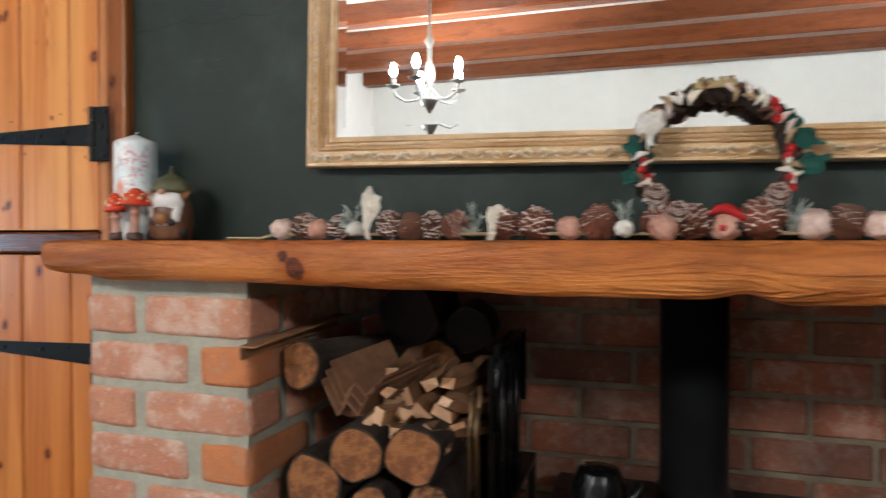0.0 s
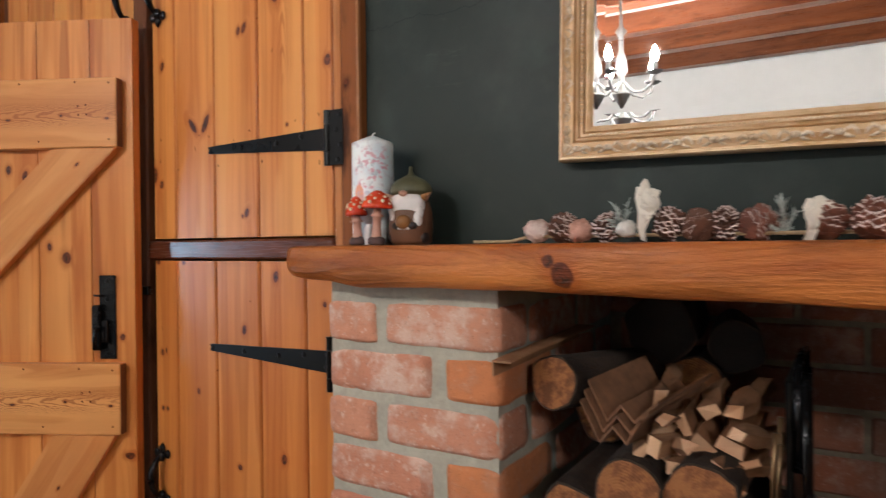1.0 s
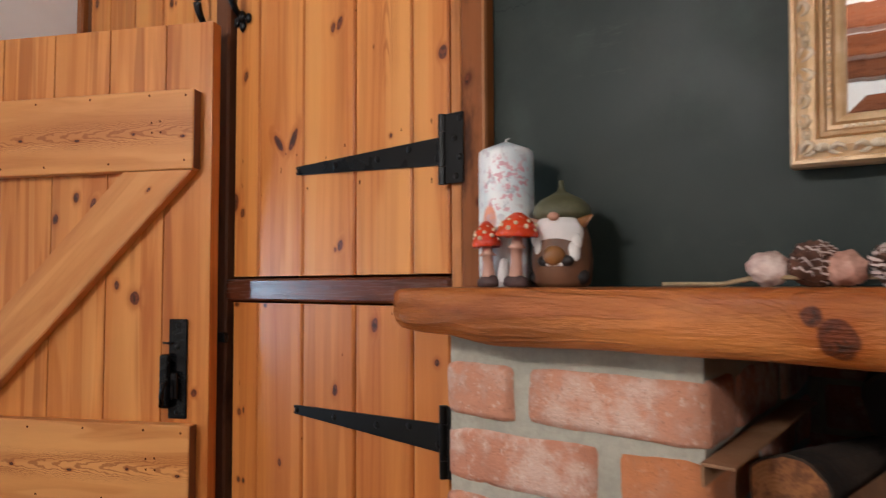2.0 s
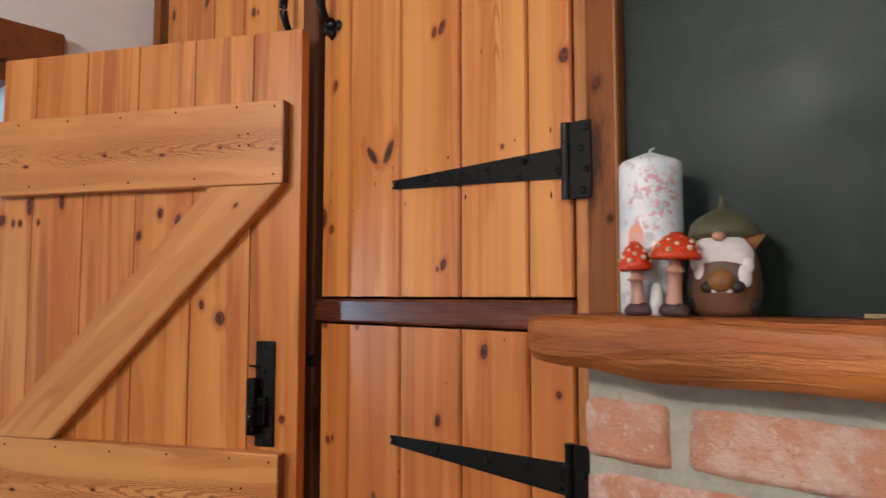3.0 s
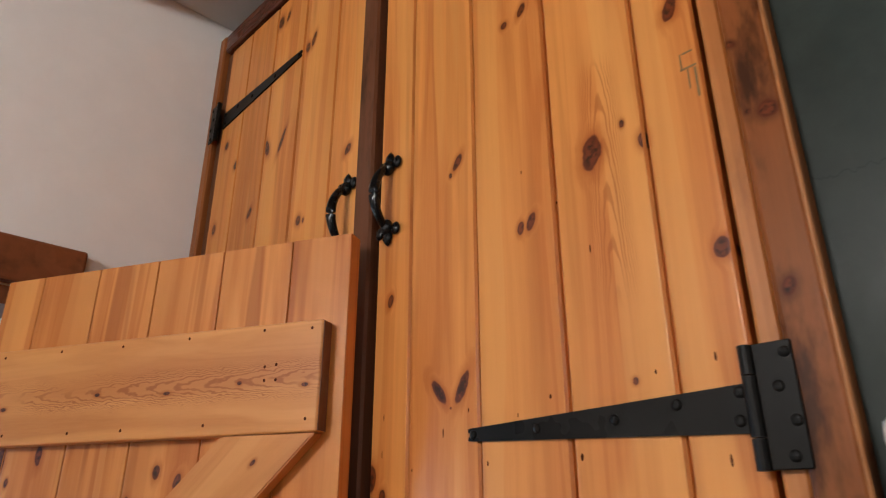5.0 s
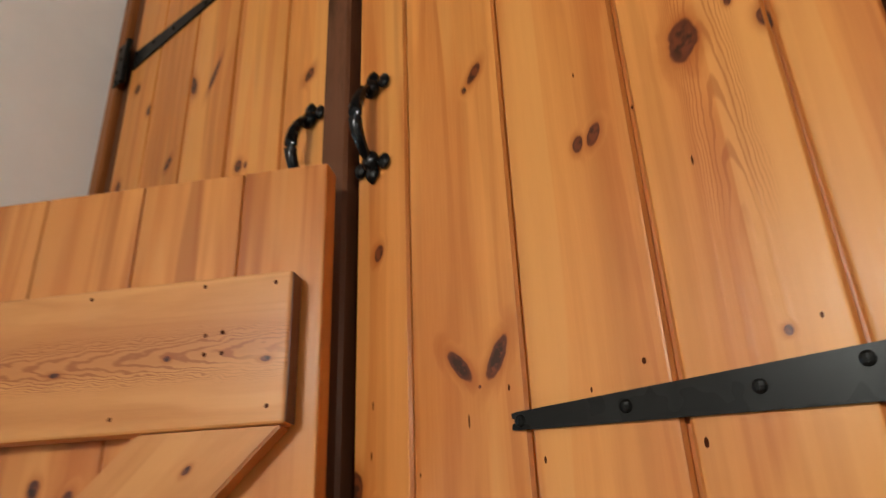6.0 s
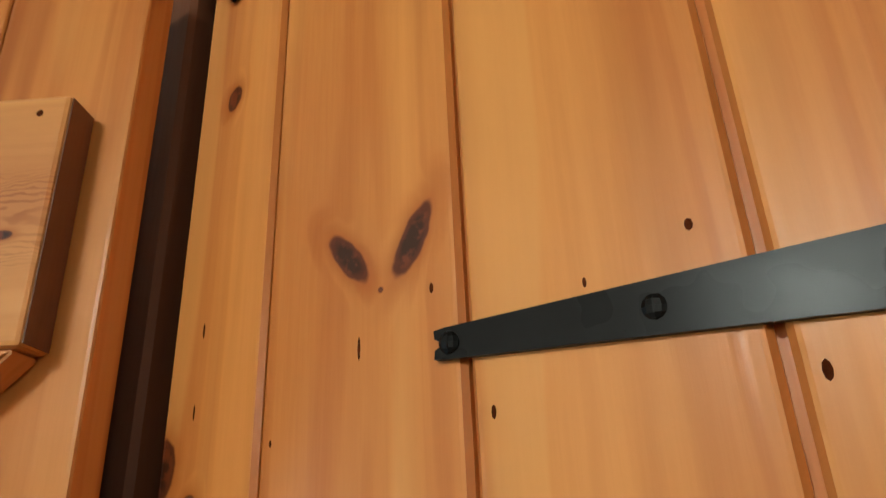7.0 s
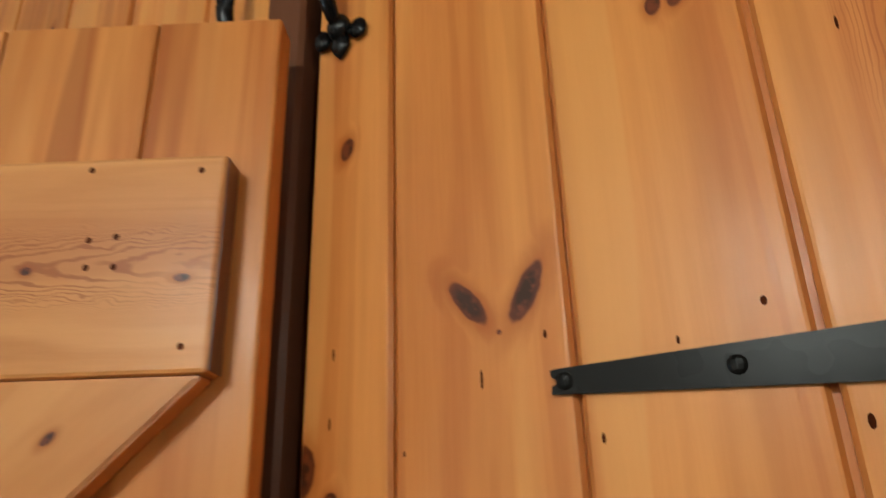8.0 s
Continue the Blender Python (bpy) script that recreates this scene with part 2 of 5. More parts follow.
stained = wood("stained_frame_timber", (0.33, 0.115, 0.032), (0.10, 0.027, 0.008), [(-0.953, 1.705, 0.006, 0.009, 20), (-0.936, 1.53, 0.004, 0.005, 0), (-0.940, 1.875, 0.009, 0.009, 0), (-0.958, 1.88, 0.003, 0.003, 0), (-0.962, 1.96, 0.007, 0.004, 30)], redder=(0.16, 0.040, 0.010), stain=0.9, contrast=1.3, spec=0.15, coat=0.0)
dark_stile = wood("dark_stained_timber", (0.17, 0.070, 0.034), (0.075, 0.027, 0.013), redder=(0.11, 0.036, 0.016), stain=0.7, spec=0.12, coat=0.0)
rail_wood = wood("dark_rail_timber", (0.15, 0.042, 0.018), (0.06, 0.016, 0.007), along="x", redder=(0.11, 0.026, 0.010), rough=0.24, coat=0.15, stain=0.5)
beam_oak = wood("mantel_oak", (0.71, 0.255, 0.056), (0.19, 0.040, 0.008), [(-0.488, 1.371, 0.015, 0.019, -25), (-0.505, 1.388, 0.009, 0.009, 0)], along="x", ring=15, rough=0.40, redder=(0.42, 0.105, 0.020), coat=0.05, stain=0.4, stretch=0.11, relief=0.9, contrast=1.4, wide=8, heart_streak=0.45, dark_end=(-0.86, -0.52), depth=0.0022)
architrave_wood = wood("architrave_timber", (0.22, 0.07, 0.025), (0.11, 0.032, 0.012), along="x", redder=(0.18, 0.05, 0.018), stain=0.3)
joist_wood = wood("joist_timber", (0.145, 0.044, 0.015), (0.055, 0.015, 0.006), along="x", redder=(0.14, 0.034, 0.010), rough=0.3, stain=0.4)
floor_wood = wood("floor_timber", (0.085, 0.045, 0.022), (0.05, 0.022, 0.01), along="x")
iron = simple("black_iron", (0.0075, 0.0068, 0.006), 0.33, 0.0, 0.1, 6, 0.0, spec=0.14)
iron_gloss = simple("black_enamelled_iron", (0.006, 0.006, 0.0065), 0.22, 0.0, 0.15, 60, 0.0001, spec=0.26)
hole_dark = simple("nail_hole_filler", (0.10, 0.022, 0.006), 0.9, 0, 0.3, 200, spec=0.03)
mortar = simple("lime_mortar", (0.44, 0.41, 0.33), 0.95, 0, 0.12, 160, 0.0015)
white_wall = simple("warm_white_wall_paint", (0.86, 0.83, 0.81), 0.85, 0, 0.03, 14, 0.0006)
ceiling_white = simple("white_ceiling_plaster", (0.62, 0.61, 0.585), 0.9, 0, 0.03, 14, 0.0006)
hall_paint = simple("pale_blue_hall_paint", (0.70, 0.78, 0.80), 0.8, 0, 0.03, 10)
jamb_paint = simple("white_gloss_jamb_paint", (0.72, 0.76, 0.78), 0.4, 0, 0.03, 20)


def green_paint():
    m, nt, b = material("dark_green_wall_paint")
    co = nd(nt, "TexCoord").outputs["Object"]
    big, mid, fine = noise_tex(nt, co, 2.2, 4, 0.6), noise_tex(nt, co, 9, 5, 0.65), noise_tex(nt, co, 180, 3)
    f = maths(nt, "ADD", maths(nt, "MULTIPLY", big, 0.6), maths(nt, "MULTIPLY", mid, 0.4))
    col = mix(nt, ramp(nt, f, 0.38, 0.66), (0.0205, 0.0275, 0.0235), (0.046, 0.057, 0.050))
    scuff = ramp(nt, noise_tex(nt, vmath(nt, "MULTIPLY", co, (3, 3, 14)), 2.0, 6, 0.7), 0.64, 0.78)
    col = mix(nt, maths(nt, "MULTIPLY", scuff, 0.3), col, (0.10, 0.11, 0.095))
    s3 = nd(nt, "SeparateXYZ", co)
    line = maths(nt, "SUBTRACT", s3.outputs[2], maths(nt, "ADD", 1.775, maths(nt, "MULTIPLY", noise_tex(nt, vmath(nt, "MULTIPLY", co, (1, 0, 0)), 14, 5, 0.7), 0.06)))
    crack = maths(nt, "MULTIPLY", ramp(nt, maths(nt, "ABSOLUTE", line), 0.0012, 0.0004), ramp(nt, s3.outputs[0], -0.60, -0.66))
    col = mix(nt, maths(nt, "MULTIPLY", crack, 0.6), col, (0.006, 0.009, 0.008))
    put(nt, b, "Base Color", col)
    put(nt, b, "Roughness", ramp(nt, mid, 0.3, 0.7, 0.34, 0.5))
    put(nt, b, "Specular IOR Level", 0.19)
    bump(nt, b, maths(nt, "ADD", mid, maths(nt, "MULTIPLY", fine, 0.1)), 0.3, 0.003)
    return m


def brick_clay(name, a, bb, lime, sooty=0.0):
    m, nt, b = material(name)
    co = nd(nt, "TexCoord").outputs["Object"]
    rnd = nd(nt, "ObjectInfo").outputs["Random"]
    sh = nd(nt, "Combine" + "XYZ", maths(nt, "MULTIPLY", rnd, 17.0), maths(nt, "MULTIPLY", rnd, 5.0), maths(nt, "MULTIPLY", rnd, 9.0)).outputs[0]
    p = vmath(nt, "ADD", co, sh)
    big, mid, fine = noise_tex(nt, p, 9, 3), noise_tex(nt, p, 38, 4, 0.65), noise_tex(nt, p, 260, 3, 0.7)
    col = mix(nt, rnd, a, bb)
    col = mix(nt, ramp(nt, mid, 0.35, 0.7, 0, 0.45), col, tuple(c * 0.62 for c in a))
    col = mix(nt, maths(nt, "MULTIPLY", ramp(nt, maths(nt, "ADD", maths(nt, "MULTIPLY", big, 0.5), maths(nt, "MULTIPLY", mid, 0.5)), 0.46, 0.64), lime), col, (0.70, 0.50, 0.40))
    col = mix(nt, ramp(nt, noise_tex(nt, p, 95, 4, 0.7), 0.56, 0.66, 0, 0.55 * lime), col, (0.74, 0.60, 0.50))
    col = mix(nt, ramp(nt, fine, 0.60, 0.72, 0, 0.6), col, tuple(c * 0.35 for c in a))
    if sooty:
        col = mix(nt, maths(nt, "MULTIPLY", ramp(nt, noise_tex(nt, p, 5, 3), 0.3, 0.6), sooty), col, (0.05, 0.035, 0.03))
    put(nt, b, "Base Color", col)
    put(nt, b, "Roughness", 0.9)
    bump(nt, b, maths(nt, "ADD", mid, maths(nt, "MULTIPLY", fine, 0.6)), 1.0, 0.0035)
    return m


green = green_paint()
clay = brick_clay("red_brick", (0.54, 0.22, 0.13), (0.60, 0.28, 0.17), 0.85)
clay_orange = brick_clay("orange_brick", (0.60, 0.22, 0.085), (0.58, 0.21, 0.08), 0.2)
clay_soot = brick_clay("fireback_brick", (0.32, 0.108, 0.054), (0.26, 0.086, 0.044), 0.35, 0.55)
soot_mortar = simple("sooty_mortar", (0.23, 0.185, 0.13), 0.95, 0, 0.2, 90, 0.0015)


# ---- mesh helpers ----
def cube(bm, x0, x1, y0, y1, z0, z1, bevel=0.0, seg=1):
    made = bmesh.ops.create_cube(bm, size=1.0, matrix=Matrix.LocRotScale(((x0 + x1) / 2, (y0 + y1) / 2, (z0 + z1) / 2), None, (x1 - x0, y1 - y0, z1 - z0)))
    if bevel:
        edges = list({e for v in made["verts"] for e in v.link_edges})
        bmesh.ops.bevel(bm, geom=edges, offset=bevel, segments=seg, affect="EDGES", profile=0.5, clamp_overlap=True)
    return bm


def box(*a, **k):
    return cube(bmesh.new(), *a, **k)


def tube(bm, a, b, r, r2=None, sides=12, caps=True):
    a, b = Vector(a), Vector(b)
    q = (b - a).to_track_quat("Z", "Y").to_matrix().to_4x4()
    bmesh.ops.create_cone(bm, cap_ends=caps, segments=sides, radius1=r, radius2=r if r2 is None else r2, depth=(b - a).length,
                          matrix=Matrix.Translation((a + b) / 2) @ q)
    return bm


def ball(bm, c, r, scale=(1, 1, 1), u=12, v=8, m=None):
    bmesh.ops.create_uvsphere(bm, u_segments=u, v_segments=v, radius=r, matrix=Matrix.Translation(c) @ (m or Matrix()) @ Matrix.Diagonal((*scale, 1)))
    return bm


def lathe(bm, profile, centre=(0, 0, 0), sides=24):
    """Turn (radius, height) pairs round the z axis."""
    rings = []
    for r, z in profile:
        rings.append([bm.verts.new((centre[0] + r * math.cos(6.28318 * i / sides), centre[1] + r * math.sin(6.28318 * i / sides), centre[2] + z)) for i in range(sides)])
    for lo, hi in zip(rings, rings[1:]):
        for i in range(sides):
            bm.faces.new((lo[i], lo[(i + 1) % sides], hi[(i + 1) % sides], hi[i]))
    bm.faces.new(rings[0][::-1])
    bm.faces.new(rings[-1])
    return bm


def sweep(bm, path, radii, sides=8):
    """A round bar along a line of points."""
    pts = [Vector(p) for p in path]
    rings = []
    for i, p in enumerate(pts):
        d = (pts[min(i + 1, len(pts) - 1)] - pts[max(i - 1, 0)]).normalized()
        q = d.to_track_quat("Z", "Y").to_matrix()
        r = radii[i] if isinstance(radii, (list, tuple)) else radii
        rings.append([bm.verts.new(p + q @ Vector((r * math.cos(6.28318 * k / sides), r * math.sin(6.28318 * k / sides), 0))) for k in range(sides)])
    for lo, hi in zip(rings, rings[1:]):
        for k in range(sides):
            bm.faces.new((lo[k], lo[(k + 1) % sides], hi[(k + 1) % sides], hi[k]))
    bm.faces.new(rings[0][::-1])
    bm.faces.new(rings[-1])
    return bm


def rough_up(bm, amount, scale, seed=0.0):
    for v in bm.verts:
        v.co += Vector(noise.noise_vector(v.co * scale + Vector((seed, seed * 1.7, seed * 0.6)))) * amount


def link_mesh(name, bm, mats, smooth=False):
    bmesh.ops.recalc_face_normals(bm, faces=bm.faces)
    me = bpy.data.meshes.new(name)
    bm.to_mesh(me)
    bm.free()
    for m in mats if isinstance(mats, (list, tuple)) else [mats]:
        me.materials.append(m)
    if smooth:
        me.polygons.foreach_set("use_smooth", [True] * len(me.polygons))
    return me


def part(name, bm, mats, parent=None, label="", smooth=False, m=None):
    ob = new(name, link_mesh(name, bm, mats, smooth) if isinstance(bm, bmesh.types.BMesh) else bm)
    if parent:
        ob.parent = parent
    if m is not None:
        ob.matrix_local = m
    if label:
        ob["label"] = label
    return ob


def thing(name, label, category, m=None, group="", bm=None, mats=None, smooth=False):
    ob = part(name, bm, mats, smooth=smooth) if bm else new(name)
    if m is not None:
        ob.matrix_world = m
    return tagged(ob, label, category, group)


def structure(name, bm, mats, label, category):
    return tagged(part(name, bm, mats), label, category, kind="structure")


# ---- the room ----
# sitting room floor is unseen; kept dark so little light bounces up
structure("floor", box(LEFT_X, RIGHT_X, BACK_Y, 1.6, -0.1, 0.0), floor_wood, "unseen timber floor of the sitting room, dark brown to cut bounce", "floor")
bm = box(-0.925, RIGHT_X, WALL_Y, WALL_Y + 0.4, 1.352, CEIL)
structure("wall_north", bm, green, "dark green painted wall above the fireplace", "wall")
structure("wall_north_side", box(1.35, RIGHT_X, WALL_Y, WALL_Y + 0.4, 0, 1.352), green, "dark green wall beside the fireplace", "wall")
structure("wall_north_behind_cupboard", box(LEFT_X, -0.925, 1.45, 1.55, 0, CEIL), green, "dark green wall behind the cupboard", "wall")
# east wall is out of view; its dark paint is there to cut bounce
structure("wall_east", box(RIGHT_X, RIGHT_X + 0.15, BACK_Y, 1.6, 0, CEIL), green, "unseen wall, coloured dark green to cut bounced light", "wall")
bm = bmesh.new()
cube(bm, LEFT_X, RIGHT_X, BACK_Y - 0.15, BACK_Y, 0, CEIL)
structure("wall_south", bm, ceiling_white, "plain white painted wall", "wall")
D0, D1, DH = -0.12, 0.735, 1.935      # doorway in the west wall
bm = bmesh.new()
W0, W1 = -2.75, -1.45                # added, unseen window in the west wall
for y0, y1, z0, z1 in ((BACK_Y, W0, 0, CEIL), (W1, D0, 0, CEIL), (W0, W1, 0, 0.95), (W0, W1, 2.05, CEIL), (D1, 1.6, 0, CEIL), (D0, D1, DH, CEIL)):
    cube(bm, LEFT_X - 0.15, LEFT_X, y0, y1, z0, z1)
structure("wall_west", bm, white_wall, "warm white painted wall with a doorway", "wall")
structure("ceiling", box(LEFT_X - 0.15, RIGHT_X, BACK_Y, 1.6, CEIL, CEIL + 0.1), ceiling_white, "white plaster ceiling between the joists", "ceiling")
for i in range(8):
    y = BACK_Y + 0.13 + 0.47 * i
    bm = box(LEFT_X, RIGHT_X, y - 0.05, y + 0.05, CEIL - 0.115, CEIL + 0.01, bevel=0.008)
    tagged(part("ceiling_joist", bm, joist_wood), "dark reddish-brown timber joist under the white ceiling", "joist", "ceiling joists", "structure")
# hall beyond the doorway
structure("hall_floor", box(-3.6, LEFT_X - 0.15, -1.6, 2.0, -0.1, 0), floor_wood, "timber floor of the hall", "floor")
HW0, HW1, HZ0, HZ1 = -0.65, -0.35, 0.98, 1.78     # window in the hall
bm = bmesh.new()
for y0, y1, z0, z1 in ((-1.6, HW0, 0, 2.6), (HW1, 2.0, 0, 2.6), (HW0, HW1, 0, HZ0), (HW0, HW1, HZ1, 2.6)):
    cube(bm, -3.6, -3.5, y0, y1, z0, z1)
structure("hall_wall", bm, hall_paint, "pale blue painted hall wall with a window", "wall")
hall_win = structure("window_2", box(-3.56, -3.52, HW0, HW1, HZ0, HZ0 + 0.02), jamb_paint, "white painted window in the hall", "window")
for y0, y1, z0, z1 in ((HW0, HW0 + 0.02, HZ0 + 0.02, HZ1), (HW1 - 0.02, HW1, HZ0 + 0.02, HZ1), (HW0 + 0.02, HW1 - 0.02, HZ1 - 0.02, HZ1)):
    part("window_frame", box(-3.56, -3.52, y0, y1, z0, z1), jamb_paint, hall_win)
structure("hall_wall_north", box(-3.5, LEFT_X - 0.15, 1.2, 1.3, 0, 2.6), hall_paint, "pale blue painted hall wall", "wall")
structure("hall_wall_south", box(-3.5, LEFT_X - 0.15, -1.6, -1.5, 0, 2.6), hall_paint, "pale blue painted hall wall", "wall")
structure("hall_ceiling", box(-3.6, LEFT_X - 0.15, -1.6, 2.0, 2.35, 2.45), hall_paint, "pale blue hall ceiling", "ceiling")
# painted lining and dark architrave of the doorway
bm = bmesh.new()
cube(bm, LEFT_X - 0.16, LEFT_X - 0.004, D1 - 0.03, D1 + 0.0, 0, DH)
cube(bm, LEFT_X - 0.16, LEFT_X - 0.004, D0, D0 + 0.03, 0, DH)
structure("doorway_head", box(LEFT_X - 0.16, LEFT_X - 0.004, D0 + 0.03, D1 - 0.03, DH - 0.035, DH), architrave_wood, "dark stained timber head of the doorway", "door frame")
structure("doorway_lining", bm, hall_paint, "pale blue painted lining of the doorway", "door frame")
bm = bmesh.new()
cube(bm, LEFT_X - 0.003, LEFT_X + 0.028, D0 - 0.09, D1 + 0.066, DH + 0.002, DH + 0.092, bevel=0.006, seg=2)
cube(bm, LEFT_X - 0.003, LEFT_X + 0.026, D1 + 0.002, D1 + 0.063, 0, DH + 0.001, bevel=0.006, seg=2)
cube(bm, LEFT_X - 0.003, LEFT_X + 0.026, D0 - 0.088, D0 - 0.002, 0, DH + 0.001, bevel=0.006, seg=2)
structure("doorway_architrave", bm, architrave_wood, "dark stained timber architrave round the doorway", "door frame")
# unseen window behind the camera, added to hold the fill light
win = structure("window_1", box(LEFT_X - 0.13, LEFT_X - 0.08, W0, W1, 0.95, 1.0), jamb_paint, "white painted window added unseen in the west wall for fill light", "window")
for y0, y1, z0, z1 in ((W0, W0 + 0.05, 1.0, 2.05), (W1 - 0.05, W1, 1.0, 2.05), (W0 + 0.05, W1 - 0.05, 2.0, 2.05)):
    part("window_frame", box(LEFT_X - 0.13, LEFT_X - 0.09, y0, y1, z0, z1), jamb_paint, win)

# ---- built-in pine cupboard ----
FY = 1.016          # front of the frame
BY = 1.025          # front of the door boards
cupboard = thing("built_in_cupboard", "built-in knotty pine cupboard with plank doors and black strap hinges", "cupboard")
part("post", box(-0.968, -0.925, FY - 0.004, 1.44, 0, CEIL - 0.02, bevel=0.006, seg=2), stained, cupboard, "dark stained timber post beside the green wall")
part("worn_edge", box(-0.9285, -0.9245, FY - 0.0052, FY + 0.004, 0.0, CEIL - 0.03, bevel=0.0015), wood("worn_post_edge", (0.42, 0.20, 0.085), (0.16, 0.05, 0.018), stain=0.7), cupboard, "pale worn edge of the post")
part("post", box(-0.9895, -0.968, FY + 0.002, 1.2, 0, CEIL - 0.02, bevel=0.003), wood("pale_frame_timber", (0.50, 0.19, 0.052), (0.26, 0.08, 0.02), stain=0.35), cupboard, "lighter hinge stile")
part("stile", box(-1.580, -1.535, FY, 1.2, 0, CEIL - 0.06, bevel=0.004), dark_stile, cupboard, "dark stained centre stile")
# dark timber stands in for the shade in this recess
part("rebate", box(-2.168, -2.146, FY + 0.012, 1.2, 0, 2.63), dark_stile, cupboard, "recessed edge beside the post, darkened for its shade")
part("post", box(LEFT_X + 0.002, -2.168, FY - 0.004, 1.44, 0, 2.69, bevel=0.004), stained, cupboard, "stained timber post against the white wall")
part("top_rail", box(-2.167, -1.581, FY - 0.002, 1.2, 2.635, 2.69, bevel=0.005), rail_wood, cupboard, "dark stained top rail")
part("top_rail", box(-1.534, -0.990, FY - 0.002, 1.2, 2.635, 2.69, bevel=0.005), rail_wood, cupboard, "dark stained top rail")
part("middle_rail", box(-1.534, -0.990, FY - 0.001, 1.2, 1.386, 1.4265, bevel=0.004), rail_wood, cupboard, "dark polished middle rail")
part("middle_rail", box(-2.145, -1.581, FY - 0.001, 1.2, 1.386, 1.4265, bevel=0.004), rail_wood, cupboard, "dark polished middle rail")
part("back_panel", box(LEFT_X + 0.01, -0.94, 1.40, 1.44, 0, 2.6), pine_left, cupboard)


def board_strip(x0, x1, z0, z1, y=BY, t=0.02, v=0.0032, right=0.0006):
    """A vertical board with chamfered long edges that form a V joint."""
    bm = bmesh.new()
    x1 -= right
    prof = [(x0 + 0.0004, y + v), (x0 + v, y + 0.0003), (x0 + v + 0.002, y), (x1 - v - 0.002, y), (x1 - v, y + 0.0003), (x1 - 0.0004, y + v), (x1 - 0.0004, y + t), (x0 + 0.0004, y + t)]
    lo, hi = [bm.verts.new((a, b, z0)) for a, b in prof], [bm.verts.new((a, b, z1)) for a, b in prof]
    n = len(prof)
    for i in range(n):
        f = bm.faces.new((lo[i], lo[(i + 1) % n], hi[(i + 1) % n], hi[i]))
        f.material_index = 1 if i in (0, 4) else 0
    bm.faces.new(lo[::-1])
    bm.faces.new(hi)
    return bm


groove = wood("varnish_pooled_in_joint", (0.60, 0.215, 0.048), (0.33, 0.080, 0.014), redder=(0.46, 0.13, 0.022), stain=0.3)


def strap_hinge(door, tip, root, zt, zr, plate0, plate1):
    """Tapered T strap with a knuckle and a fixing plate: x of tip and root, z of their middles, x of the plate's edges."""
    y = BY - 0.0005
    s = 1 if root > tip else -1
    bm = bmesh.new()
    t, w0, w1 = 0.0035, 0.0075, 0.021
    # notched tip: two small lobes
    out = [(root, zr - w1), (root, zr + w1), (tip + s * 0.006, zt + w0), (tip, zt + w0 * 0.9), (tip + s * 0.0005, zt + w0 * 0.35), (tip + s * 0.003, zt + w0 * 0.2),
           (tip + s * 0.003, zt - w0 * 0.2), (tip + s * 0.0005, zt - w0 * 0.35), (tip, zt - w0 * 0.9), (tip + s * 0.006, zt - w0)]
    f0, f1 = [bm.verts.new((a, y - t, b)) for a, b in out], [bm.verts.new((a, y, b)) for a, b in out]
    bm.faces.new(f0)
    bm.faces.new(f1[::-1])
    for i in range(len(out)):
        bm.faces.new((f0[i], f0[(i + 1) % len(out)], f1[(i + 1) % len(out)], f1[i]))
    for k, dz in ((0.025, 0), (0.306, 0), (0.597, 0.001), (0.797, 0.009), (0.975, 0.014), (0.965, -0.010)):
        x, z = tip + (root - tip) * k, zt + (zr - zt) * k + dz
        ball(bm, (x, y - t, z), 0.0055, (1, 0.45, 1), 10, 6)
        cube(bm, x - 0.0004, x + 0.0004, y - t - 0.0026, y - t - 0.002, z - 0.003, z + 0.003)
    part("strap_hinge", bm, iron, door, "black iron strap hinge")
    bm = bmesh.new()
    xk = (root + plate0) / 2
    for a, b in ((zr - 0.052, zr - 0.027), (zr - 0.026, zr + 0.024), (zr + 0.025, zr + 0.050)):
        tube(bm, (xk, FY - 0.006, a), (xk, FY - 0.006, b), 0.0062)
    cube(bm, min(plate0, plate1), max(plate0, plate1), FY - 0.0072, FY - 0.0045, zr - 0.052, zr + 0.050, bevel=0.001)
    for i, dz in enumerate((-0.042, -0.015, 0.013, 0.040)):
        ball(bm, (plate0 + (plate1 - plate0) * (0.62, 0.81, 0.53, 0.81)[i], FY - 0.0072, zr + dz), 0.005, (1, 0.5, 1), 10, 6)
    part("hinge_plate", bm, iron, cupboard, "black iron hinge plate with screw heads")


